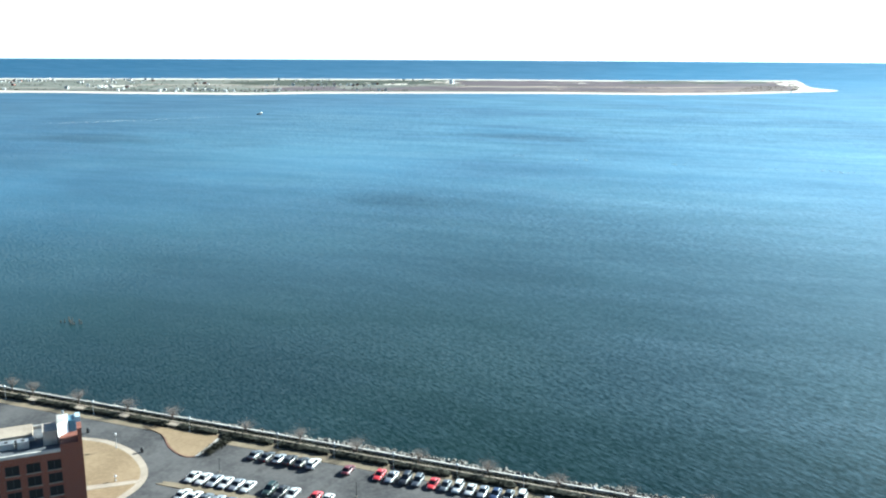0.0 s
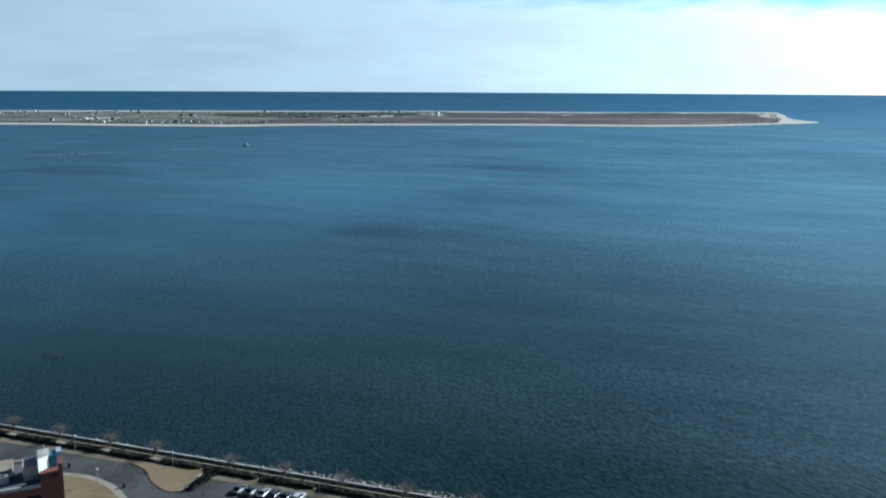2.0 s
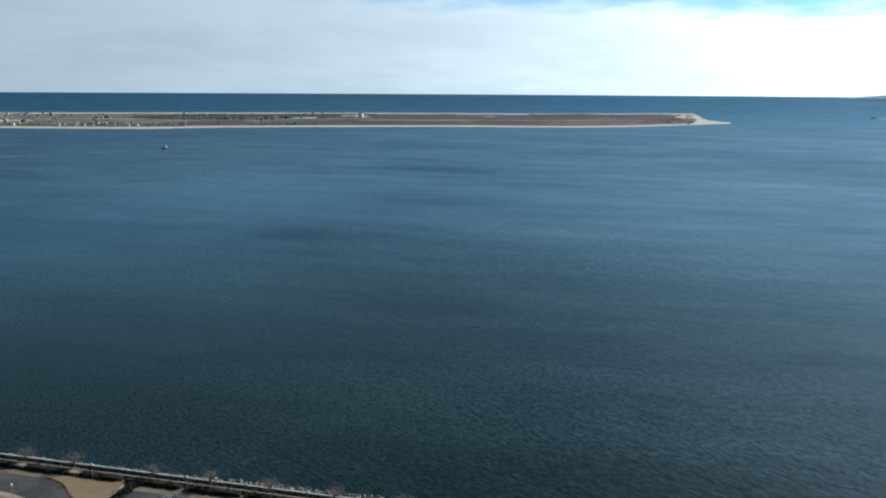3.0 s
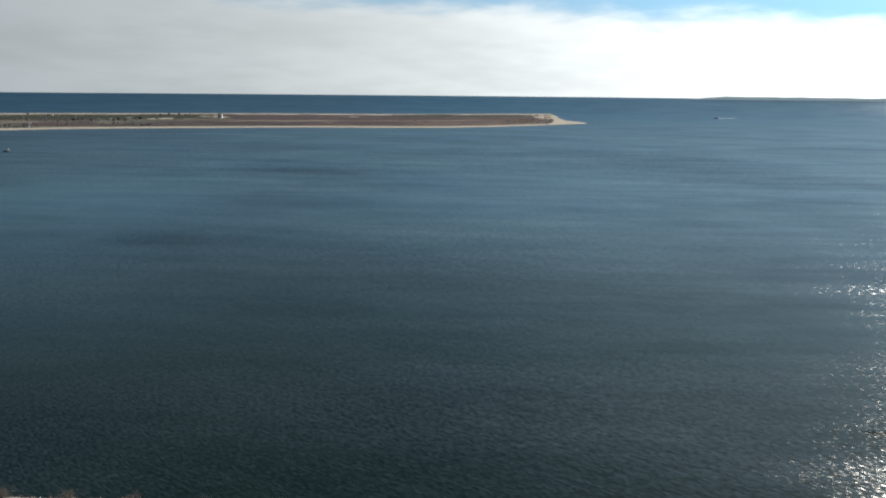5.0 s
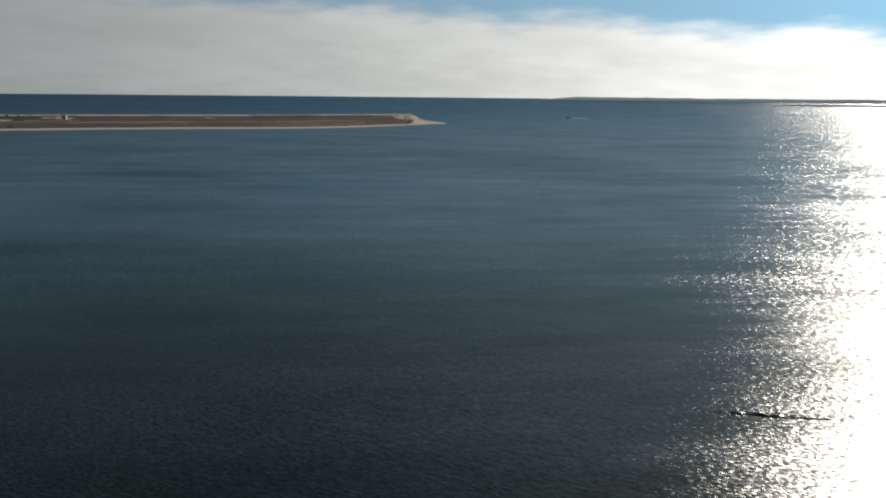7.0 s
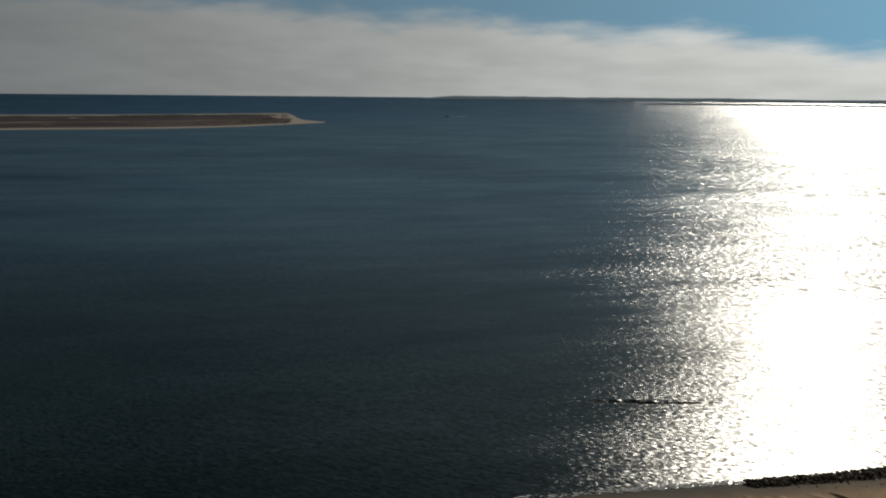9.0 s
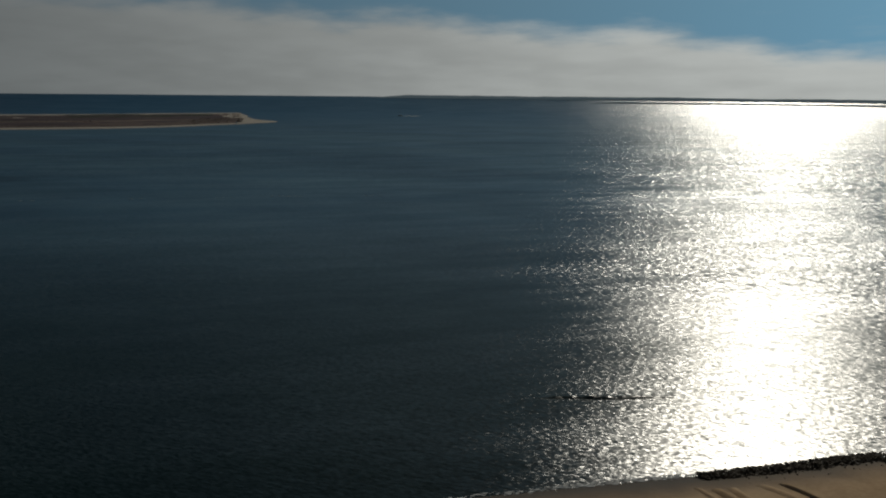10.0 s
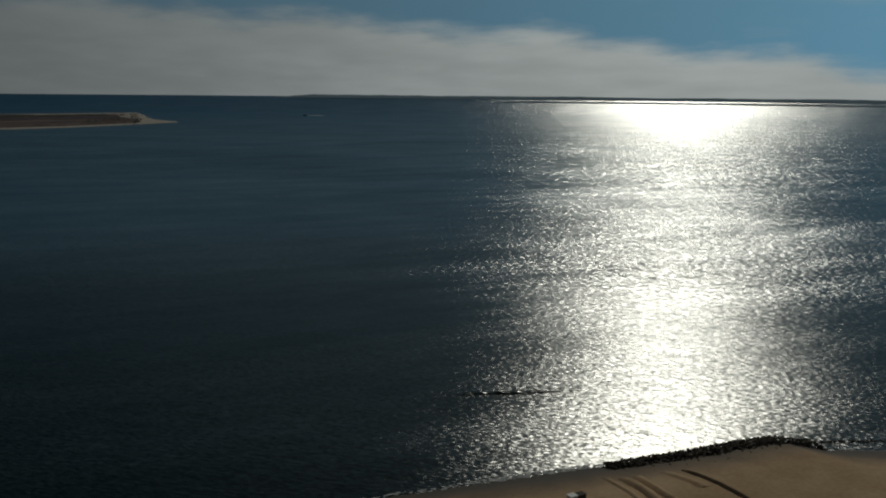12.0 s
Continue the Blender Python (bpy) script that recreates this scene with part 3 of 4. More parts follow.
def hedge(u0, u1):
    """A clipped evergreen hedge: a lumpy core and many leaf tufts."""
    v, f = [], []
    nx, prof = int((u1 - u0) / 0.6) + 2, [(-1.15, 0.0), (-1.2, 0.4), (-0.85, 0.75), (0.0, 0.88), (0.8, 0.75), (1.0, 0.4), (0.95, 0.0)]
    for i in range(nx):
        u = u0 + (u1 - u0) * i / (nx - 1)
        end = min(1.0, 0.55 + min(i, nx - 1 - i) * 0.25)
        for dv, dz in prof:
            k = 1 + 0.45 * noise.noise((u * 0.9, dv * 1.4, dz * 1.6))
            v.append((u, wall_line(u) - 4.15 + dv * end * k, GROUND + 0.1 + dz * end * k))
    k = len(prof)
    for i in range(nx - 1):
        f += [(i * k + j, (i + 1) * k + j, (i + 1) * k + j + 1, i * k + j + 1) for j in range(k - 1)]
    b = Bits().put(v, f)
    for _ in range(int((u1 - u0) * 26)):
        u, a = rnd(u0, u1), rnd(0.1, 3.04)
        c = Vector((u, wall_line(u) - 4.2 + 1.15 * math.cos(a), GROUND + 0.12 + 0.86 * math.sin(a)))
        d = [Vector((rnd(-1, 1), rnd(-1, 1), rnd(-0.6, 1))) * rnd(0.15, 0.34) for _ in range(3)]
        b.put([c + q for q in d], [(0, 1, 2)])
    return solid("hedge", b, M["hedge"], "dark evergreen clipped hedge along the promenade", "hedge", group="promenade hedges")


BREAKS = [-182.5, -167.7, -152.4, -138.6, -124.2, -110.6, -95.5, -81.0, -66.5, -52.0, -37.5, -23.0, -8.5, 6.0]
for a, b in zip(BREAKS, BREAKS[1:]):
    hedge(a + (1.6 if a < -112 else 0.5), b - 0.4)
hedge(-240, -183)


def ground_ivy(u0, u1):
    """Low dark creeping shrubs between the two walls."""
    b = Bits()
    for _ in range(int((u1 - u0) * 55)):
        u = rnd(u0, u1)
        c = Vector((u, wall_line(u) - rnd(0.7, 2.5), GROUND + rnd(0.15, 0.5)))
        b.put([c + Vector((rnd(-1, 1), rnd(-1, 1), rnd(-0.4, 0.8))) * rnd(0.2, 0.5) for _ in range(3)], [(0, 1, 2)])
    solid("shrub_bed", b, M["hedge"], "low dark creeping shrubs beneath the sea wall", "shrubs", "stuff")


for a, b in zip(BREAKS, BREAKS[1:]):
    ground_ivy(a, b)
ground_ivy(-215, BREAKS[0])


def kerb_shrubs():
    """A clump of dark evergreen shrubs along the kerb between the grass wedge and the parking lot."""
    b = Bits()
    for _ in range(1500):
        t = random.random()
        c = Vector((-107.2 + 0.6 * t, 156.0 + 8.6 * t, GROUND + 0.1)) + Vector((rnd(-1.1, 1.1), rnd(-0.8, 0.8), 0))
        c.z += rnd(0.05, 1.5) * (1 - 0.35 * abs(noise.noise((c.y * 0.6, c.x, 1))))
        b.put([c + Vector((rnd(-1, 1), rnd(-1, 1), rnd(-0.6, 0.8))) * rnd(0.15, 0.4) for _ in range(3)], [(0, 1, 2)])
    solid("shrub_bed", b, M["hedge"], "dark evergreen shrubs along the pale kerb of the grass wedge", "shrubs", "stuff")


kerb_shrubs()


def bench(u):
    e = thing("bench", "broad pale concrete bench in a gap of the hedge", "bench", "promenade benches", at=pose(u, wall_line(u) - 4.2, GROUND + 0.12, 0, 0, -2))
    part("seat", Bits().box(-1.45, -0.75, 0.46, 1.45, 0.75, 0.64, 0.03), M["concrete"], e)
    for x in (-0.95, 0.95):
        part("support", Bits().box(x - 0.16, -0.6, 0.0, x + 0.16, 0.6, 0.46), M["concrete"], e)


for u in (-182.0, -167.2, -151.9, -138.1, -123.7, -117.0):
    bench(u)


def promenade_lamp(u, v, tall=3.5):
    e = thing("street_lamp", "grey metal park lamp with a white globe", "street lamp", "promenade lamps", at=pose(u, v, GROUND + 0.1))
    part("base", Bits().tube((0, 0, 0), (0, 0, 0.35), 0.2, 0.13, 8), M["metal"], e)
    part("pole", Bits().tube((0, 0, 0.35), (0, 0, tall - 0.25), 0.06, 0.045, 8), M["metal"], e)
    part("globe", Bits().ball((0, 0, tall), 0.30), M["lens_white"], e, "white globe", smooth=True)
    part("cap", Bits().tube((0, 0, tall + 0.24), (0, 0, tall + 0.36), 0.2, 0.05, 8), M["metal"], e)


for u in (-175, -146.5, -118, -94, -79.6, -65.2, -50.5, -36, -21.5, -7, 7.5):
    promenade_lamp(u, wall_line(u) - 5.5)
promenade_lamp(-128.7, 152.4, 3.4)
promenade_lamp(-118.4, 139.2, 1.1)


# ---- bare trees behind the wall ----
def bare_tree(seed):
    r = random.Random(seed)
    e = thing("tree", "leafless small tree with a haze of pinkish-brown twigs", "tree", "promenade trees")
    trunk, crown = Bits(), Bits()
    trunk.tube((0, 0, 0), (0.05, 0, 2.2), 0.15, 0.11, 7)
    for i in range(12):
        a, lean, base = 0.52 * i + r.uniform(-0.3, 0.3), r.uniform(0.2, 1.0), r.uniform(1.7, 2.3)
        tip = Vector((math.cos(a) * lean * 2.4, math.sin(a) * lean * 2.4, 5.3 - 1.5 * lean * lean + r.uniform(-0.3, 0.3)))
        mid = Vector((0, 0, base)).lerp(tip, 0.5) + Vector((0, 0, -0.15))
        trunk.tube((0, 0, base), mid, 0.06, 0.04, 5)
        trunk.tube(mid, tip, 0.04, 0.015, 4)
        for j in range(100):
            s = mid.lerp(tip, r.uniform(-0.1, 1.0))
            d = Vector((r.gauss(0, 1), r.gauss(0, 1), r.gauss(0.35, 0.8))).normalized() * r.uniform(0.4, 1.15)
            side = d.cross(Vector((r.gauss(0, 1), r.gauss(0, 1), r.gauss(0, 1)))).normalized() * 0.006
            crown.put([s - side, s + side, s + d], [(0, 1, 2)])
    for j in range(900):
        s = Vector((r.gauss(0, 1.15), r.gauss(0, 1.15), 4.1 + r.gauss(0, 0.75)))
        d = Vector((r.gauss(0, 1), r.gauss(0, 1), r.gauss(0.3, 0.8))).normalized() * r.uniform(0.3, 0.9)
        side = d.cross(Vector((r.gauss(0, 1), r.gauss(0, 1), r.gauss(0, 1)))).normalized() * 0.007
        crown.put([s - side, s + side, s + d], [(0, 1, 2)])
    part("trunk", trunk, M["bark"], e)
    part("crown", crown, M["twig"], e)
    return e


trees = [bare_tree(11), bare_tree(23), bare_tree(37)]
for i, u in enumerate((-188, -176, -169, -154.0, -138.7, -125.2, -104.5, -90, -75.5, -60.5, -44.8, -29.3, -14.5, 0.5)):
    m = pose(u, wall_line(u) - 2.1, GROUND + 0.1, 0, 0, 77 * i) @ Matrix.Diagonal((rnd(1.0, 1.2), rnd(1.0, 1.2), rnd(0.76, 0.90), 1.0))
    if i < 3:
        trees[i].matrix_world = m
    else:
        copy_thing(trees[i % 3], m)


# ---- parked cars ----
def car(u, v, colour, tall=0.0, flip=False):
    words = {"white": "white", "silver": "silver", "red": "bright red", "maroon": "dark maroon", "black": "black", "grey": "dark grey", "green": "dark green", "blue": "dark blue"}
    kind = "sport utility car" if tall else "saloon car"
    e = thing("car", f"{words[colour]} {kind} parked in the asphalt lot", "car", "parked cars", at=pose(u, v, GROUND + 0.05, 0, 0, (270 if flip else 90) + rnd(-2, 2)))
    L, h = (4.55 if tall else 4.65) + rnd(-0.2, 0.2), 0.80 + tall * 0.42
    # lower body: a lofted hull with rounded flanks, sills and a crowned bonnet
    v_, f_, n = [], [], 10
    stations = [(-L / 2, 0.70, 0.40, h * 0.86), (-L / 2 + 0.12, 0.82, 0.30, h * 0.97), (-L / 2 + 0.5, 0.89, 0.24, h), (-0.6, 0.91, 0.22, h + 0.05), (0.75, 0.91, 0.22, h + 0.03),
                (L / 2 - 0.75, 0.89, 0.24, h - 0.07), (L / 2 - 0.22, 0.82, 0.28, h - 0.16), (L / 2, 0.64, 0.38, h - 0.28)]
    for x, hw, z0, z1 in stations:
        d = z1 - z0
        half = [(0.0, z0), (hw * 0.86, z0), (hw, z0 + d * 0.28), (hw * 0.99, z0 + d * 0.68), (hw * 0.90, z1 - 0.03), (hw * 0.45, z1 + 0.02)]
        v_ += [(x, y, z) for y, z in half] + [(x, -y, z) for y, z in reversed(half[2:])]
    for i in range(len(stations) - 1):
        f_ += [(i * n + j, i * n + (j + 1) % n, i * n + n + (j + 1) % n, i * n + n + j) for j in range(n)]
    f_ += [tuple(range(n - 1, -1, -1)), tuple(range(len(v_) - n, len(v_)))]
    part("body", Bits().put(v_, f_), PAINTS[colour], e, smooth=True)
    t = h + 0.56 + tall * 0.2
    x0, x1, x2, x3 = (-L / 2 + 0.22, -L / 2 + 0.5, 0.25, 1.05) if tall else (-L / 2 + 0.75, -1.0, 0.2, 1.1)
    part("glasshouse", Bits().put([(x0, -0.80, h), (x3, -0.80, h), (x3, 0.80, h), (x0, 0.80, h), (x1, -0.61, t), (x2, -0.61, t), (x2, 0.61, t), (x1, 0.61, t)],
                                  [(0, 1, 5, 4), (1, 2, 6, 5), (2, 3, 7, 6), (3, 0, 4, 7)]), M["car_glass"], e, "dark glass")
    part("roof", Bits().put([(x1 - 0.05, -0.64, t - 0.03), (x2 + 0.06, -0.64, t - 0.03), (x2 + 0.06, 0.64, t - 0.03), (x1 - 0.05, 0.64, t - 0.03), (x1 + 0.12, -0.50, t + 0.06), (x2 - 0.12, -0.50, t + 0.06), (x2 - 0.12, 0.50, t + 0.06), (x1 + 0.12, 0.50, t + 0.06)],
                            [(4, 5, 6, 7), (0, 1, 5, 4), (1, 2, 6, 5), (2, 3, 7, 6), (3, 0, 4, 7), (3, 2, 1, 0)]), PAINTS[colour], e)
    for y in (-1, 1):
        for xa, xb in ((x0, x1), (x3, x2), ((x0 + x3) / 2 - 0.1, (x1 + x2) / 2 - 0.1)):
            part("pillar", Bits().tube((xa, y * 0.80, h - 0.02), (xb, y * 0.615, t), 0.055, 0.045, 5), PAINTS[colour], e)
        part("mirror", Bits().box(0.80, y * 0.98 - 0.10, h + 0.02, 0.98, y * 0.98 + 0.10, h + 0.18, 0.03), PAINTS[colour], e)
        part("headlight", Bits().box(L / 2 - 0.20, y * 0.56 - 0.16, h - 0.40, L / 2 - 0.04, y * 0.56 + 0.16, h - 0.27), M["lens_white"], e, "clear headlight")
        part("tail_light", Bits().box(-L / 2 - 0.02, y * 0.56 - 0.15, h * 0.68, -L / 2 + 0.12, y * 0.56 + 0.15, h * 0.86), M["tail_red"], e, "red tail light")
        for x in (-L / 2 + 0.85, L / 2 - 0.9):
            wheel = part("wheel", Bits().tube((x, y * 0.86 - 0.1, 0.32), (x, y * 0.86 + 0.1, 0.32), 0.32, 0.32, 12), M["tyre"], e, "black tyre")
            part("rim", Bits().tube((x, y * 0.965, 0.32), (x, y * 0.972, 0.32), 0.20, 0.17, 10), M["metal"], wheel, "alloy rim")
    part("bumper", Bits().box(L / 2 - 0.10, -0.62, 0.34, L / 2 + 0.05, 0.62, 0.50, 0.03), M["dark"], e, "dark bumper")
    part("bumper", Bits().box(-L / 2 - 0.05, -0.68, 0.36, -L / 2 + 0.10, 0.68, 0.54, 0.03), M["dark"], e, "dark bumper")
    return e


for i, c in enumerate(("white", "white", "silver", "white", "silver", "white")):
    car(-103.6 + 2.66 * i, 145.3, c, flip=True)
for i, c in enumerate(("white", "white", "grey", "silver", "blue", "white")):
    car(-101.2 + 2.66 * i, 138.2, c, flip=False)
for u, c, tall in ((-85.4, "green", 0.5), (-82.8, "black", 0), (-80.2, "white", 0), (-75.2, "red", 0), (-72.5, "white", 0)):
    car(u, 145.6, c, tall, True)
for u, c, tall in ((-96.6, "grey", 0), (-93.6, "black", 0), (-90.6, "silver", 0), (-87.8, "black", 0.4), (-85.1, "black", 0), (-82.2, "white", 0.5), (-73.9, "maroon", 0),
                   (-66.6, "red", 0), (-63.8, "silver", 0), (-60.6, "black", 0.5), (-57.9, "grey", 0.4), (-54.5, "red", 0), (-51.8, "grey", 0), (-49.1, "white", 0.4), (-46.4, "white", 0),
                   (-43.7, "silver", 0), (-41.0, "blue", 0), (-38.3, "grey", 0), (-35.6, "white", 0.4), (-30.2, "silver", 0), (-24.8, "black", 0)):
    car(u, 159.0, c, tall, u > -70)


def litter_bin(u, v):
    e = thing("litter_bin", "dark metal litter bin beside the path", "litter bin", at=pose(u, v, GROUND + 0.1))
    part("drum", Bits().tube((0, 0, 0), (0, 0, 0.95), 0.33, 0.38, 10), M["dark"], e)
    part("lid", Bits().tube((0, 0, 0.95), (0, 0, 1.2), 0.4, 0.16, 10), M["dark"], e)


def slim_post(u, v):
    e = thing("lamp_post", "slim dark lamp post standing in the parking lot", "lamp post", "lot lamp posts", at=pose(u, v, GROUND + 0.05))
    part("footing", Bits().tube((0, 0, 0), (0, 0, 0.3), 0.2, 0.18, 8), M["concrete"], e)
    part("pole", Bits().tube((0, 0, 0.3), (0, 0, 3.1), 0.07, 0.05, 8), M["dark"], e)
    part("lamp_head", Bits().box(-0.22, -0.12, 3.1, 0.22, 0.12, 3.2, 0.03), M["dark"], e)


slim_post(-100.0, 149.9)
slim_post(-67.7, 149.4)
litter_bin(-140.6, 157.4)
litter_bin(-121.8, 152.6)


# ---- brick building with a rooftop plant room ----
def brick_building():
    """Facade square to the view from the air: x runs along the facade, y into the block, origin at the tower's outer corner."""
    e = thing("brick_building", "red-brick block with pale parapet and rooftop plant room", "building", at=pose(-112.8, 124.95, GROUND, 0, 0, 42.2))
    top, deep, wide, tower = 15.0, 13.0, 44.0, 4.2
    walls = Bits()
    cols, rows = [-5.45 - 3.58 * i for i in range(11)], [top - 2.5 - 2.65 * i for i in range(5)]
    ww, wh = 1.22, 0.98
    xs = sorted({-wide, -tower} | {c - ww for c in cols} | {c + ww for c in cols})
    zs = sorted({0.0, top} | {z - wh for z in rows if z > 1.5} | {z + wh for z in rows if z > 1.5})
    for i in range(len(xs) - 1):
        for j in range(len(zs) - 1):
            cx, cz = (xs[i] + xs[i + 1]) / 2, (zs[j] + zs[j + 1]) / 2
            if any(abs(cx - c) < ww for c in cols) and any(abs(cz - z) < wh for z in rows):
                continue
            walls.put([(xs[i], 0, zs[j]), (xs[i + 1], 0, zs[j]), (xs[i + 1], 0, zs[j + 1]), (xs[i], 0, zs[j + 1])], [(0, 1, 2, 3)])
    part("wall", walls, M["brick"], e)
    part("wall", Bits().box(-wide, 0.45, 0, -tower, deep, top - 0.05), M["brick"], e)
    part("stair_tower", Bits().box(-tower, -0.1, 0, -1.05, deep * 0.62, top + 1.4), M["brick"], e, "windowless brick stair tower")
    part("stair_tower", Bits().box(-1.05, -0.1, 0, -0.3, 3.2, top + 3.9), M["brick"], e, "taller slim brick tower")
    part("coping", Bits().box(-1.1, -0.16, top + 3.9, -0.25, 3.25, top + 4.02), M["brick"], e)
    for c in cols:
        for z in rows:
            if z < 1.5:
                continue
            w = part("window", Bits().box(c - ww, 0.22, z - wh, c + ww, 0.27, z + wh), M["glass"], e, "dark glass")
            bars = Bits()
            bars.box(c - ww, 0.12, z - wh, c - ww + 0.1, 0.22, z + wh).box(c + ww - 0.1, 0.12, z - wh, c + ww, 0.22, z + wh)
            bars.box(c - 0.05, 0.12, z - wh, c + 0.05, 0.22, z + wh).box(c - ww, 0.12, z + wh - 0.1, c + ww, 0.22, z + wh)
            part("frame", bars, M["dark"], w)
            part("sill", Bits().box(c - ww - 0.1, -0.08, z - wh - 0.12, c + ww + 0.1, 0.22, z - wh), M["concrete"], w)
    par = Bits().box(-wide, -0.12, top - 0.05, -tower, 0.35, top + 0.55).box(-wide, deep - 0.4, top - 0.05, -tower, deep, top + 0.7)
    part("parapet", par, M["pale"], e, "pale-capped parapet")
    part("roof", Bits().box(-wide, 0.35, top - 0.1, -tower, deep - 0.4, top + 0.02), M["membrane"], e, "pale grey flat membrane")
    part("roof_step", Bits().box(-wide, deep * 0.55, top + 0.02, -tower - 4.8, deep - 0.5, top + 1.3), M["concrete"], e)
    room = part("plant_room", Bits().slab([(-4.45, 3.5), (-2.55, 5.3), (-2.55, 8.0), (-4.45, 8.0)], top + 0.02, top + 4.0), M["white"], e, "white-clad plant room")
    # sky reflected in this shaded face is put into its blue colour
    part("blue_panel", Bits().box(-2.55, 5.25, top + 0.02, -1.25, 8.2, top + 3.7), M["blue_panel"], room, "metal cladding coloured blue for reflected sky")
    part("pale_panel", Bits().box(-1.25, 5.6, top + 0.02, -0.35, 8.0, top + 4.1), M["sky_panel"], room, "pale sky-metal cladding coloured blue for reflected sky")
    shed = part("lift_room", Bits().box(-7.1, 3.6, top + 0.02, -4.6, 7.8, top + 2.7), M["beige"], e, "beige rendered lift room")
    part("roof_cap", Bits().box(-7.2, 3.5, top + 2.7, -4.5, 7.9, top + 2.82), M["beige"], shed)
    part("roof_cap", Bits().slab([(-4.52, 3.38), (-2.5, 5.2), (-2.5, 8.1), (-4.52, 8.1)], top + 4.0, top + 4.12), M["pale"], room)
    part("vent_stack", Bits().tube((-3.4, 8.8, top), (-3.4, 8.8, top + 4.6), 0.2, 0.2, 10), M["metal"], e)
    for x, y, a, b, h in ((-10.6, 4.2, 2.0, 1.4, 1.5), (-13.5, 5.0, 2.6, 1.6, 1.2), (-17.5, 3.4, 1.6, 1.6, 1.7), (-22.0, 4.4, 3.0, 1.8, 1.4)):
        unit = part("air_unit", Bits().box(x - a / 2, y - b / 2, top + 0.02, x + a / 2, y + b / 2, top + h), M["metal"], e, "galvanised air handling unit")
        part("fan_cowl", Bits().tube((x, y, top + h), (x, y, top + h + 0.15), 0.35, 0.3, 12), M["dark"], unit)
    part("duct", Bits().box(-24, 6.2, top + 0.3, -8.7, 6.9, top + 0.9), M["metal"], e)


brick_building()


# ---- piles in the water and boats ----
def pile_cluster():
    e = thing("mooring_piles", "cluster of old weathered timber piles standing in the water", "piles")
    for i in range(9):
        x, y, h = -216.5 + 0.95 * i + rnd(-0.3, 0.3), 234.5 + rnd(-1.6, 1.6), rnd(0.7, 2.0)
        part("pile", Bits().tube((x, y, -2), (x + rnd(-0.1, 0.1), y, h), 0.17, 0.14, 7), M["timber"], e)


pile_cluster()


def workboat(u, v, turn):
    e = thing("boat", "dark-hulled workboat with a white wheelhouse on the bay", "boat", at=pose(u, v, 0, 0, 0, turn))
    v_, f_ = [], []
    for x, w, z in ((-7, 2.0, 1.5), (-3, 2.4, 1.5), (2, 2.3, 1.9), (5.5, 1.3, 2.4), (7.5, 0.1, 2.9)):
        v_ += [(x, -w * 0.7, -0.4), (x, -w, z), (x, w, z), (x, w * 0.7, -0.4)]
    for i in range(4):
        f_ += [(i * 4 + j, i * 4 + (j + 1) % 4, i * 4 + 4 + (j + 1) % 4, i * 4 + 4 + j) for j in range(4)]
    part("hull", Bits().put(v_, f_ + [(3, 2, 1, 0)]), M["dark"], e, "black hull")
    part("wheelhouse", Bits().box(2.6, -1.1, 1.8, 4.6, 1.1, 4.0, 0.2), M["white"], e, "white wheelhouse")
    part("mast", Bits().tube((0.5, 0, 1.7), (0.3, 0, 7.2), 0.12, 0.06), M["dark"], e)


workboat(-701, 1212, 92)


def old_wake():
    """The thin line of stirred water that the workboat has left."""
    b = Bits()
    for i in range(150):
        t = i / 150
        x, y = -722 - 150 * t, 1150 - 190 * t - 24 * math.sin(2.2 * t)
        for _ in range(2):
            cx, cy, w = x + rnd(-3, 3), y + rnd(-2.5, 2.5), rnd(0.2, 0.7)
            b.slab([(cx + w * 1.6 * math.cos(a * 1.047) * rnd(0.6, 1.2), cy + w * math.sin(a * 1.047) * rnd(0.6, 1.2)) for a in range(6)], -0.1, rnd(0.03, 0.08))
    solid("wake", b, M["foam"], "thin pale wake trailing far behind the workboat", "wake", "stuff")


old_wake()


def ferry(u, v, turn, size):
    e = thing("ferry", "white ferry far out leaving a foaming wake", "boat", at=pose(u, v, 0, 0, 0, turn) @ Matrix.Scale(size, 4))
    v_, f_ = [], []
    for x, w, z in ((-3.5, 1.1, 0.9), (0, 1.3, 1.0), (2.5, 0.8, 1.2), (3.8, 0.08, 1.4)):
        v_ += [(x, -w * 0.6, -0.2), (x, -w, z), (x, w, z), (x, w * 0.6, -0.2)]
    for i in range(3):
        f_ += [(i * 4 + j, i * 4 + (j + 1) % 4, i * 4 + 4 + (j + 1) % 4, i * 4 + 4 + j) for j in range(4)]
    part("hull", Bits().put(v_, f_ + [(3, 2, 1, 0)]), M["white"], e)
    part("cabin", Bits().box(-0.8, -0.8, 0.9, 1.4, 0.8, 2.1, 0.15), M["white"], e)
    wake = Bits()
    for i in range(40):
        x, w = -3.5 - i * 0.62, 2.5 + 0.2 * i
        wake.box(x - rnd(0.2, 0.7), -w - rnd(0, 0.4), 0.02, x + rnd(0.3, 0.7), w + rnd(0, 3.0), rnd(0.05, 0.12), 0.02)
    part("wake", wake, M["foam"], e, "white foam wake", "stuff")


ferry(793, 3318, 190, 2.7)


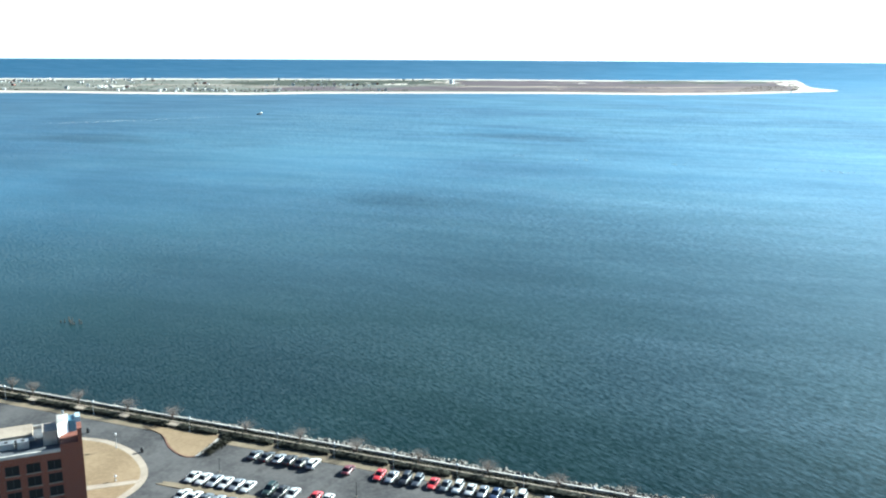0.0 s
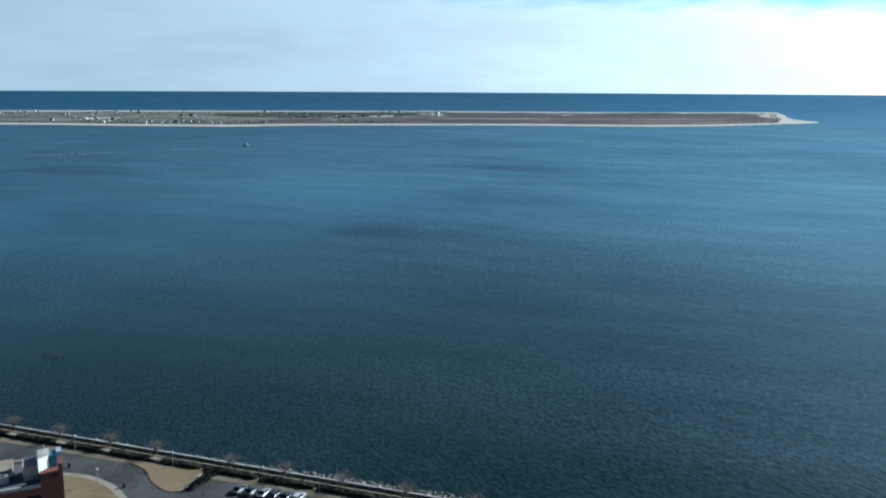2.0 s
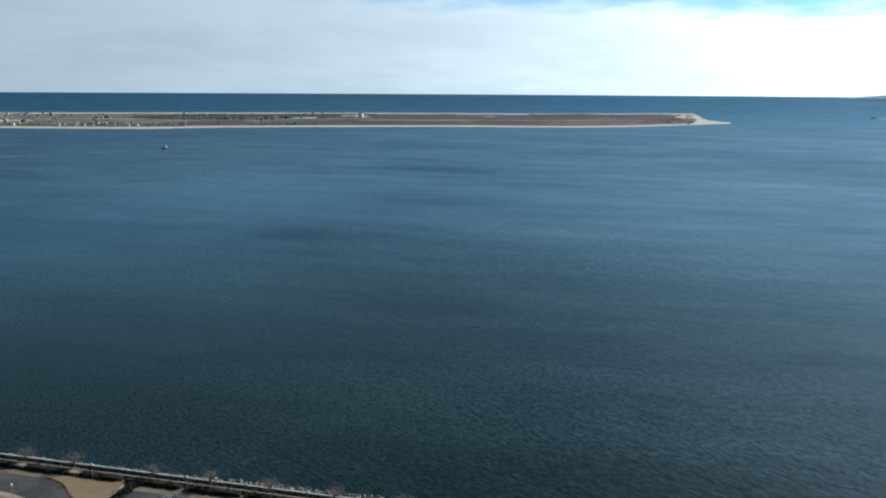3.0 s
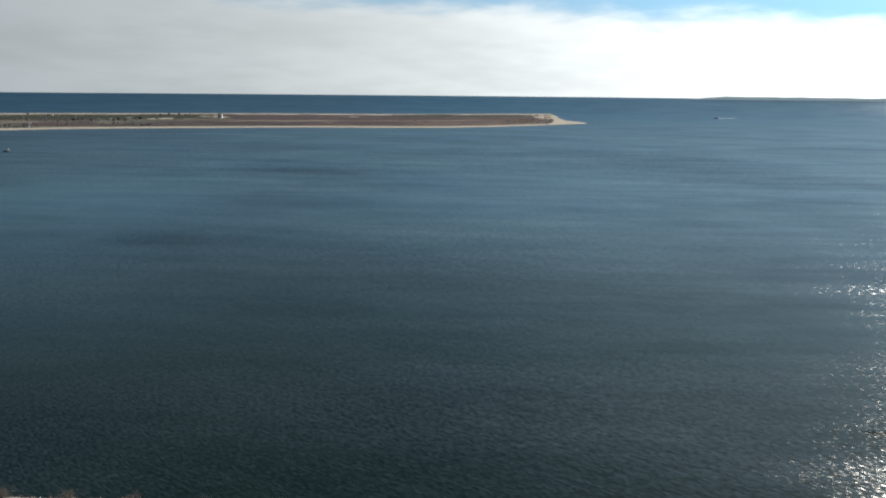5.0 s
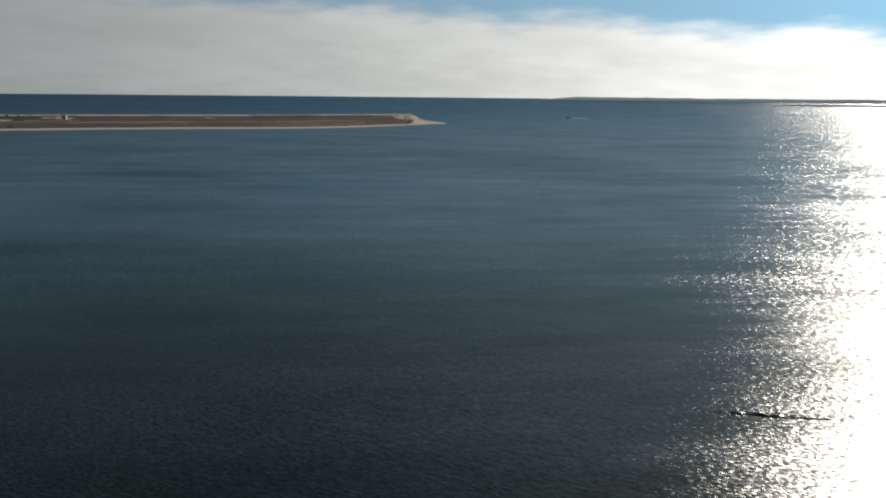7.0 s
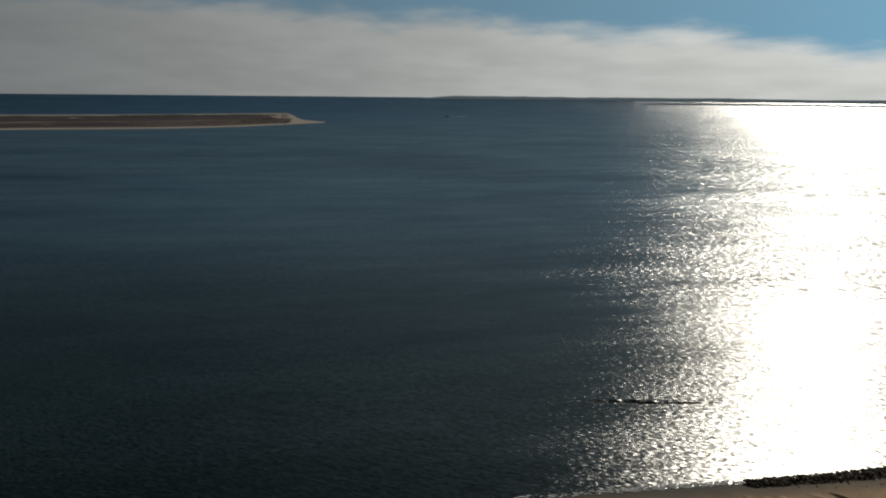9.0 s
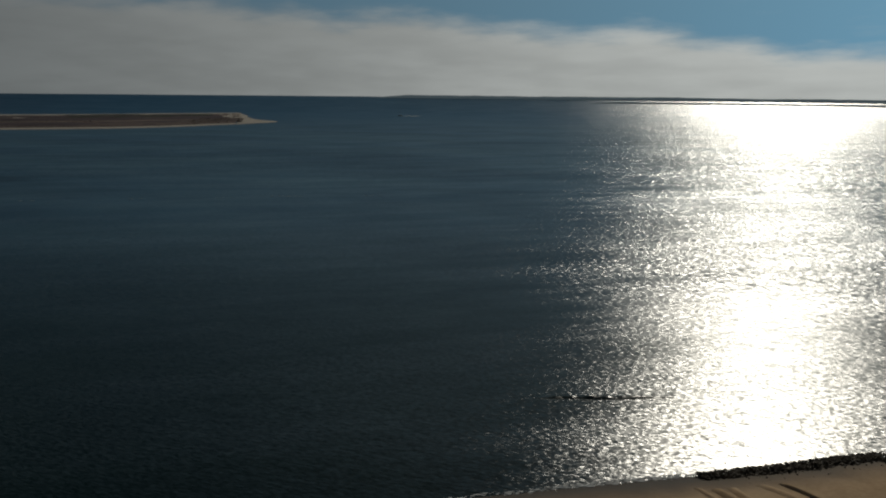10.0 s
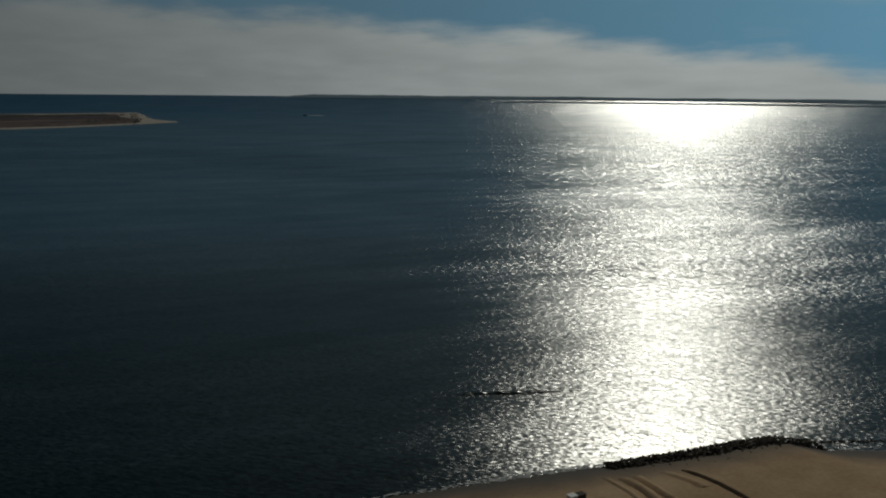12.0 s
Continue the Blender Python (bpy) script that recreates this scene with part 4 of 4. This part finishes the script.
def tide_line():
    """Broken flecks of foam along the edge of the tidal stream."""
    for x, y in ((-190, 796), (-128, 782), (-45, 778), (28, 772), (75, 776), (88, 770), (158, 765), (290, 742), (352, 740), (430, 690)):
        b = Bits()
        for i in range(9):
            cx, cy, w = x + rnd(-7, 7), y + rnd(-2.0, 2.0) + 0.1 * i, rnd(0.15, 0.45)
            b.slab([(cx + w * 2.6 * math.cos(a * 1.047) * rnd(0.6, 1.2), cy + w * math.sin(a * 1.047) * rnd(0.6, 1.2)) for a in range(6)], -0.1, rnd(0.05, 0.22))
        solid("whitecap", b, M["foam"], "short broken whitecap on the tide line", "foam", "stuff")


tide_line()


def low_swell():
    """A low steep wavelet over a bar off the beach."""
    v, f, n = [], [], 40
    for i in range(n + 1):
        t = i / n
        x, y = 98.5 + 44 * t, 235.6 - 11 * t + 0.35 * math.sin(9 * t)
        k = max(math.sin(3.1416 * t), 0.0) ** 0.6 * (1.0 + 0.7 * noise.noise((x * 0.3, 0, 0)))
        for dy, dz in ((-1.6, -0.05), (-0.7, 0.22), (-0.1, 0.5), (0.5, 0.42), (2.2, -0.05)):
            v.append((x, y + dy, dz * k if dz > 0 else dz))
    for i in range(n):
        f += [(i * 5 + j, (i + 1) * 5 + j, (i + 1) * 5 + j + 1, i * 5 + j + 1) for j in range(4)]
    solid("water", mesh_of("water_swell", v, f, M["water"], True), None, "low dark wavelet breaking over a bar", "sea", "structure")


low_swell()


# ---- barrier island across the inlet ----
NEAR = [(-2300, 1370), (-1950, 1530), (-1518, 1695), (-1378, 1710), (-1246, 1735), (-1077, 1775), (-955, 1900), (-790, 1985), (-565, 2090), (-435, 2132), (-250, 2165), (-150, 2195), (-26, 2278), (128, 2453), (258, 2632)]
FAR = [(262, 2678), (236, 2800), (204, 2952), (206, 3257), (212, 3640), (80, 3577), (-25, 3525), (-433, 3324), (-860, 3230), (-1055, 3170), (-1556, 2960), (-2003, 2760), (-2342, 2590), (-3000, 2300)]


def lerp_line(pts, s):
    d = [0.0]
    for a, b in zip(pts, pts[1:]):
        d.append(d[-1] + math.dist(a, b))
    s *= d[-1]
    for i in range(len(pts) - 1):
        if s <= d[i + 1] + 1e-6:
            k = (s - d[i]) / (d[i + 1] - d[i])
            return (pts[i][0] + (pts[i + 1][0] - pts[i][0]) * k, pts[i][1] + (pts[i + 1][1] - pts[i][1]) * k)
    return pts[-1]


SOUTH = [p for p in reversed(FAR[4:])]


def across(s, k):
    """A place on the island: s from its landward end to the point, k from the inlet side to the ocean side."""
    a, b = lerp_line(NEAR[:-1], s), lerp_line(SOUTH, s)
    return a[0] + (b[0] - a[0]) * k, a[1] + (b[1] - a[1]) * k


def island_height(s, k):
    z = 2.6 * min(k / 0.06, 1) * min((1 - k) / 0.06, 1)
    x, y = across(s, k)
    dune = 2.6 * math.exp(-((k - 0.95) / 0.025) ** 2)
    return max(z, 0) + dune + (1.3 * noise.noise((x * 0.01, y * 0.01, 3)) + 0.5 if 0.06 < k < 0.9 else 0)


def make_island():
    e = thing("island", "low sandy barrier island with brown scrub and pale beaches", "island", kind="structure")
    ks = [-0.012, 0.0, 0.012, 0.03, 0.05, 0.07] + [0.07 + 0.82 * i / 20 for i in range(1, 21)] + [0.905, 0.93, 0.945, 0.96, 0.97, 0.985, 1.0, 1.01]
    v, n = [], 90
    for i in range(n + 1):
        for k in ks:
            x, y = across(i / n, k)
            v.append((x, y, island_height(i / n, k) if 0 < k < 1 else -0.6))
    f, g, m = [], [], len(ks)
    for i in range(n):
        for j in range(m - 1):
            q = (i * m + j, (i + 1) * m + j, (i + 1) * m + j + 1, i * m + j + 1)
            (g if 0.05 <= ks[j] < 0.885 else f).append(q)
    part("beach", mesh_of("beach", v, f, M["far_sand"], True), None, e, "pale sand")
    part("heath", mesh_of("heath", v, g, M["scrub_ground"], True), None, e, "brown winter heath")
    # the point: a tapering sand spit with low dunes behind
    spit = [(128, 2453), (175, 2516), (222, 2580), (258, 2632), (264, 2655), (252, 2682), (238, 2725), (216, 2825), (204, 2952), (206, 3257), (212, 3640), (195, 3560), (165, 3000), (140, 2600)]
    c = (196, 2760)
    vv = [(c[0], c[1], 2.4)]
    for r, z in ((0.55, 2.6), (0.9, 1.8), (1.0, -0.3)):
        vv += [(c[0] + (x - c[0]) * r, c[1] + (y - c[1]) * r, z + (0.8 * noise.noise((x * 0.02, y * 0.02, r)) if r < 1 else 0)) for x, y in spit]
    k = len(spit)
    ff = [(0, 1 + i, 1 + (i + 1) % k) for i in range(k)]
    for j in range(2):
        ff += [(1 + j * k + i, 1 + (j + 1) * k + i, 1 + (j + 1) * k + (i + 1) % k, 1 + j * k + (i + 1) % k) for i in range(k)]
    part("spit", mesh_of("spit", vv, ff, M["far_sand"], True), None, e, "pale sand spit")
    dunes = Bits()
    for _ in range(46):
        x, y = rnd(120, 203), rnd(2950, 3560)
        r, h = rnd(7, 18), rnd(2.0, 6.0)
        ring = [(x + r * rnd(0.75, 1.2) * math.cos(a * 0.785), y + 1.6 * r * math.sin(a * 0.785), 1.0) for a in range(8)]
        dunes.put(ring + [(x, y, 2 + h)], [(i, (i + 1) % 8, 8) for i in range(8)])
    part("dunes", dunes, M["far_sand"], e, "pale dunes near the point", "stuff", True)


make_island()


def low_cover(name, mat, label, s0, s1, k0, k1, seed, need, tall, kind="stuff"):
    """An unbroken low growth or bare patch on the island: a rough sheet that dips into the ground along an uneven outline."""
    v, f, ns, nk = [], [], int((s1 - s0) * 320), 34
    for i in range(ns + 1):
        for j in range(nk + 1):
            a, k = s0 + (s1 - s0) * i / ns, k0 + (k1 - k0) * j / nk
            x, y = across(a, k)
            edge = min(i / ns, 1 - i / ns, 1.5 * j / nk, 1.5 * (1 - j / nk))
            q = 0.75 * noise.noise((a * 14, k * 5.0, seed)) + 0.3 * noise.noise((a * 60, k * 16, seed)) + min(edge * 4, 0.5) - need
            up = min(max(q * 5, -1), 1)
            v.append((x, y, island_height(a, k) + (tall if up > 0 else 0.8) * up + 0.4 * tall * noise.noise((x * 0.12, y * 0.12, seed)) * max(up, 0)))
    m = nk + 1
    for i in range(ns):
        f += [(i * m + j, (i + 1) * m + j, (i + 1) * m + j + 1, i * m + j + 1) for j in range(nk)]
    solid(name, mesh_of(name, v, f, M[mat], True), None, label, name, kind)


def island_scrub():
    dry, dark = Bits(), Bits()
    low_cover("thicket", "thicket", "dense purple-brown winter thicket near the island's point", 0.62, 0.985, 0.42, 0.875, 3.1, 0.22, 1.6)
    low_cover("thicket", "thicket", "purple-brown winter thicket on the island's inlet side", 0.45, 0.93, 0.10, 0.30, 7.7, 0.42, 1.3)
    low_cover("thicket", "evergreen", "dark evergreen thicket behind the ocean dunes", 0.80, 0.965, 0.60, 0.87, 5.3, 0.30, 2.4)
    low_cover("thicket", "evergreen", "dark evergreen thicket in the island's middle", 0.40, 0.66, 0.45, 0.86, 9.4, 0.36, 2.2)
    low_cover("sand_flat", "far_sand", "bare pale sand flat among the thicket", 0.52, 0.80, 0.46, 0.80, 12.6, 0.42, 0.9, "structure")
    low_cover("sand_flat", "far_sand", "bare pale sand flat behind the inlet beach", 0.25, 0.60, 0.10, 0.42, 15.2, 0.90, 0.7, "structure")
    for i in range(3600):
        s = rnd(0.05, 0.99)
        k = 0.075 + 0.77 * random.random() ** 1.3
        x, y = across(s, k)
        density = noise.noise((x * 0.004, y * 0.004, 9)) + 0.5 * noise.noise((x * 0.013, y * 0.013, 2))
        if density < (0.2 if s < 0.6 else 0.0):
            continue
        b = dark if noise.noise((x * 0.005, y * 0.0035, 5)) > 0.25 else dry
        r, h = rnd(2.5, 7.0), rnd(0.5, 1.1)
        z = island_height(s, k)
        n = 6
        ring = [(x + r * rnd(0.6, 1.3) * math.cos(a * 1.047), y + r * rnd(0.6, 1.3) * math.sin(a * 1.047), z - 0.3) for a in range(n)]
        up = [(x + r * 0.6 * rnd(0.5, 1.3) * math.cos(a * 1.047), y + r * 0.6 * rnd(0.5, 1.3) * math.sin(a * 1.047), z + h * rnd(0.55, 1.0)) for a in range(n)]
        b.put(ring + up + [(x + rnd(-1, 1), y, z + h)], [(i, (i + 1) % n, n + (i + 1) % n, n + i) for i in range(n)] + [(n + i, n + (i + 1) % n, 2 * n) for i in range(n)])
    for _ in range(420):
        x, y = rnd(20, 195), rnd(2480, 2930)
        if y < 2475 + 1.28 * (x - 100) + 45 or x > 150 + 0.1 * (y - 2600):
            continue
        r, h, z, n = rnd(3, 8), rnd(1.0, 2.4), 2.2, 6
        ring = [(x + r * rnd(0.6, 1.3) * math.cos(a * 1.047), y + r * rnd(0.6, 1.3) * math.sin(a * 1.047), z - 0.8) for a in range(n)]
        dry.put(ring + [(x, y, z + h)], [(i, (i + 1) % n, n) for i in range(n)])
    solid("scrub", dry, M["scrub"], "brown leafless scrub covering the island", "scrub", "stuff")
    # yard trees among the houses
    for _ in range(1000):
        s, k = rnd(0.08, 0.62), 0.07 + 0.8 * random.random() ** 1.5
        x, y = across(s, k)
        if noise.noise((x * 0.006, y * 0.005, 61)) < 0.05:
            continue
        z, r, h = island_height(s, k), rnd(1.6, 3.8), rnd(1.8, 4.2)
        ring = [(x + r * rnd(0.7, 1.2) * math.cos(a * 1.257), y + r * rnd(0.7, 1.2) * math.sin(a * 1.257), z + h * rnd(0.35, 0.6)) for a in range(5)]
        dark.put([(x, y, z - 0.3)] + ring + [(x + rnd(-0.5, 0.5), y, z + h)], [(0, 1 + (i + 1) % 5, 1 + i) for i in range(5)] + [(1 + i, 1 + (i + 1) % 5, 6) for i in range(5)])
    solid("scrub", dark, M["cedar"], "dark evergreen scrub covering the island", "scrub", "stuff")


island_scrub()


def house_kind(w, d, h, wall, roof, label):
    e = thing("house", label, "house", "island houses")
    part("wall", Bits().box(-w / 2, -d / 2, -1, w / 2, d / 2, h), M[wall], e)
    r = d * 0.36
    o = 0.4
    part("roof", Bits().put([(-w / 2 - o, -d / 2 - o, h), (w / 2 + o, -d / 2 - o, h), (w / 2 + o, d / 2 + o, h), (-w / 2 - o, d / 2 + o, h), (-w / 2 - o, 0, h + r), (w / 2 + o, 0, h + r)],
                            [(0, 1, 5, 4), (2, 3, 4, 5), (1, 2, 5), (3, 0, 4), (3, 2, 1, 0)]), M[roof], e, "pitched shingle roof")
    for x in (-w * 0.28, w * 0.28):
        for z in ([1.2] if h < 4.5 else [1.2, 4.0]):
            part("window", Bits().box(x - 0.6, -d / 2 - 0.05, z, x + 0.6, -d / 2 + 0.02, z + 1.3), M["glass"], e, "dark glass")
    return e


def island_houses():
    kinds = [house_kind(9, 8, 5.8, "siding", "shingle", "pale two-storey beach house with a grey roof"),
             house_kind(12, 9, 6.4, "white", "siding", "large white beach house with a pale roof"),
             house_kind(8, 7, 3.4, "siding", "shingle", "small pale beach bungalow with a grey roof"),
             house_kind(11, 8, 5.4, "brick", "shingle", "red-brick beach house with a grey roof")]
    fixed = [(-1622, 1847), (-1708, 2028), (-1586, 1946), (-1470, 1873), (-1335, 1855), (-1272, 1810), (-1258, 1822), (-1237, 1826), (-1238, 1896), (-1211, 1872), (-1165, 1856), (-1148, 1868),
             (-1099, 1884), (-1111, 2028), (-1096, 2407), (-902, 2040), (-1354, 2583), (-1363, 2454), (-1310, 1800), (-1420, 1790), (-1180, 1840), (-1075, 1890), (-1088, 2415), (-1115, 2400)]
    spots = [(x, y, 0 if i % 4 == 0 else 1) for i, (x, y) in enumerate(fixed)]
    tries = 0
    while len(spots) < 250 and tries < 9000:
        tries += 1
        s, k = rnd(0.1, 0.60), 0.075 + 0.8 * random.random() ** 2.4
        x, y = across(s, k)
        if noise.noise((x * 0.0045, y * 0.004, 31)) < (0.06 if s < 0.40 else 0.16) or any(math.dist((x, y), q[:2]) < 14 for q in spots):
            continue
        spots.append((x, y, random.choice((0, 0, 0, 1, 2, 2, 3))))
    first = set()
    for x, y, kind in spots:
        m = pose(x, y, 3.0, 0, 0, 24 + rnd(-8, 8) + random.choice((0, 90))) @ Matrix.Scale(rnd(0.62, 0.85) if kind == 1 else rnd(0.7, 1.0), 4)
        if kind not in first:
            first.add(kind)
            kinds[kind].matrix_world = m
        else:
            copy_thing(kinds[kind], m)


island_houses()


def beach_club():
    e = thing("tower_house", "tall pale lookout building near the ocean beach", "building", at=pose(-863, 2688, 3))
    part("wall", Bits().box(-6, -5, -1, 6, 5, 12), M["white"], e)
    part("roof", Bits().box(-6.5, -5.5, 12, 6.5, 5.5, 12.8), M["shingle"], e)


beach_club()


# ---- far coast at the horizon ----
def far_coast():
    def ridge(name, az0, az1, r, low, high, seed, label):
        v, f, n = [], [], 120
        for i in range(n + 1):
            a = radians(az0 + (az1 - az0) * i / n)
            taper = min(1, i / 5, (n - i) / 4)
            h = low + (high - low) * (0.5 + 0.5 * noise.noise((i * 0.11, seed, 0))) + 0.12 * high * noise.noise((i * 0.6, seed, 4))
            for dr, z in ((0, -3), (0, h * taper * 0.6), (25, h * taper), (60, h * taper), (80, -3)):
                v.append(((r + dr) * math.sin(a), (r + dr) * math.cos(a), sea_level(r) + z))
        for i in range(n):
            f += [(i * 5 + j, (i + 1) * 5 + j, (i + 1) * 5 + j + 1, i * 5 + j + 1) for j in range(4)]
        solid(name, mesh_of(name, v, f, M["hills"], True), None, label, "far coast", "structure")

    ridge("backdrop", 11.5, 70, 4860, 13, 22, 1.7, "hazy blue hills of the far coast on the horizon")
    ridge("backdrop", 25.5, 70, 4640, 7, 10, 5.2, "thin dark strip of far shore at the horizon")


far_coast()


# ---- beach beyond the lot: boulders, ridges, foam ----
def sand_ridge(pts, w, h):
    v, f = [], []
    for i, (x, y) in enumerate(pts):
        z = land_height(x, y)
        k = min(1, 0.3 + min(i, len(pts) - 1 - i) * 0.5)
        for dx, dz in ((-w, -0.15), (-w * 0.45, h * 0.75), (0, h), (w * 0.4, h * 0.6), (w, -0.15)):
            v.append((x + dx + 0.25 * noise.noise((x, y, dx)), y, z + dz * k + 0.12 * noise.noise((x * 0.8, y * 0.8, dx))))
    for i in range(len(pts) - 1):
        f += [(i * 5 + j, i * 5 + j + 1, i * 5 + j + 6, i * 5 + j + 5) for j in range(4)]
    solid("sand_ridge", mesh_of("sand_ridge", v, f, M["beach"], True), None, "low bulldozed ridge of tan sand", "sand ridge", "structure")


def line_pts(a, b, n=12, bow=0.0):
    return [(a[0] + (b[0] - a[0]) * i / n + bow * math.sin(3.14 * i / n), a[1] + (b[1] - a[1]) * i / n) for i in range(n + 1)]


sand_ridge(line_pts((111.0, 166.6), (110.4, 150), bow=0.4), 1.1, 0.4)
sand_ridge(line_pts((114.6, 164.6), (113.6, 147), bow=0.6), 1.7, 0.95)
sand_ridge(line_pts((118.7, 164.4), (118.0, 147), bow=-0.5), 1.6, 0.7)
sand_ridge(line_pts((126.3, 164), (128.4, 152), bow=0.5), 1.8, 0.45)
sand_ridge(line_pts((131.2, 163.2), (133.6, 141), bow=0.5), 0.95, 0.75)


def boulder_bank(name, label, spots, mats):
    e = thing(name, label, "boulders", kind="structure")
    variants = [boulder_mesh("boulder", mats, i) for i in range(8)]
    extra = Bits()
    for i, (x, y, z, s) in enumerate(spots):
        m = pose(x, y, z, rnd(-30, 30), rnd(-30, 30), rnd(0, 360)) @ Matrix.Scale(s, 4)
        me = variants[i % 8]
        if i < 300:
            ob = new("boulder", me)
            ob.parent, ob.matrix_basis = e, m
        else:
            extra.put([m @ q.co for q in me.vertices], [tuple(p.vertices) for p in me.polygons])
    if extra.v:
        part("boulders", extra, mats, e, kind="stuff")
    return e


def rock_line(u):
    return beach_line(u) if u < 168 else 172.8 - 0.8 * (u - 168)


dark_spots = []
u = 116.0
while u < 175.5:
    width = 4.8 + 1.6 * noise.noise((u * 0.15, 0, 7)) + min((u - 116) * 0.08, 2.2)
    for _ in range(21):
        q = random.random()
        dark_spots.append((u + rnd(-0.5, 0.5), rock_line(u) + 0.9 - width * q, 0.05 + 0.75 * math.sin(3.14 * min(q + 0.1, 1)) + rnd(-0.15, 0.2), rnd(0.35, 1.15)))
    u += 1.05
for _ in range(26):
    u = rnd(112, 166)
    dark_spots.append((u, beach_line(u) - rnd(5, 9), land_height(u, beach_line(u) - 7), rnd(0.3, 0.8)))
u = 175.0
while u < 232:
    for _ in range(3):
        dark_spots.append((u + rnd(-0.6, 0.6), 167.2 - 0.335 * (u - 175) + rnd(-0.5, 0.5), rnd(-0.05, 0.2), rnd(0.35, 0.8)))
    u += 0.7
random.shuffle(dark_spots)
boulder_bank("rock_groyne", "dark weed-covered boulders along the beach edge", dark_spots, M["wet_rock"])

pale_spots = []


def rubble_reach(u):
    """How far the boulders run out from the wall: a narrow toe by the lawns, a broad apron along the lot."""
    k = min(max((u + 135) / 60, 0), 1)
    return 5.0 + 2.6 * k + 0.9 * noise.noise((u * 0.09, 2, 0))


u = -192.0
while u < 10:
    far, lane = rubble_reach(u), 0.6
    while lane < far:
        pale_spots.append((u + rnd(-0.6, 0.6), wall_line(u) + lane + rnd(-0.35, 0.35), 3.0 - 2.9 * (lane / far) ** 1.4 + rnd(-0.4, 0.45), rnd(0.5, 1.35)))
        lane += 1.05
    u += 1.15
pale_spots.sort(key=lambda q: abs(q[0] + 60))
riprap = boulder_bank("riprap", "pale grey granite boulders piled against the sea wall", pale_spots, M["rock"])


def rubble_core():
    """The dark small stone beneath and between the boulders."""
    v, f, us = [], [], [-420 + 2.5 * i for i in range(180)]
    for u in us:
        far = rubble_reach(u)
        for k in (0.0, 0.25, 0.5, 0.75, 1.0, 1.3):
            v.append((u, wall_line(u) + 0.02 + far * k, 2.55 - 2.9 * k ** 1.4 + 0.3 * noise.noise((u * 0.7, k * 5, 8))))
    for i in range(len(us) - 1):
        f += [(i * 6 + j, (i + 1) * 6 + j, (i + 1) * 6 + j + 1, i * 6 + j + 1) for j in range(5)]
    part("rubble", mesh_of("rubble", v, f, M["wet_rock"]), None, riprap, "dark small stones", "stuff")


rubble_core()


def foam_line():
    b = Bits()
    u = 45.0
    while u < 117:
        n = 3 if 85 < u < 112 else 1
        for _ in range(n):
            y = beach_line(u) + rnd(-0.5, 1.6)
            w = rnd(0.08, 0.32)
            c = [(u + w * 2.2 * math.cos(a * 1.047) * rnd(0.6, 1.2), y + w * math.sin(a * 1.047) * rnd(0.6, 1.2)) for a in range(6)]
            b.slab(c, -0.1, 0.10 + rnd(0.0, 0.12))
        u += rnd(0.3, 0.8)
    solid("surf_foam", b, M["foam"], "broken white foam where ripples meet the sand", "foam", "stuff")


foam_line()


def beach_box():
    e = thing("beach_hut", "small white storage hut with a brown crate on the sand", "hut", at=pose(96.4, 157.2, land_height(96.4, 157.2), 0, 0, 8))
    part("wall", Bits().box(-0.9, -0.8, -0.3, 0.9, 0.8, 1.3), M["white"], e)
    part("roof", Bits().box(-1.02, -0.92, 1.3, 1.02, 0.92, 1.42), M["white"], e)
    part("crate", Bits().box(1.1, -0.8, -0.3, 3.4, 0.9, 1.25), M["timber"], e, "brown timber crate")


beach_box()
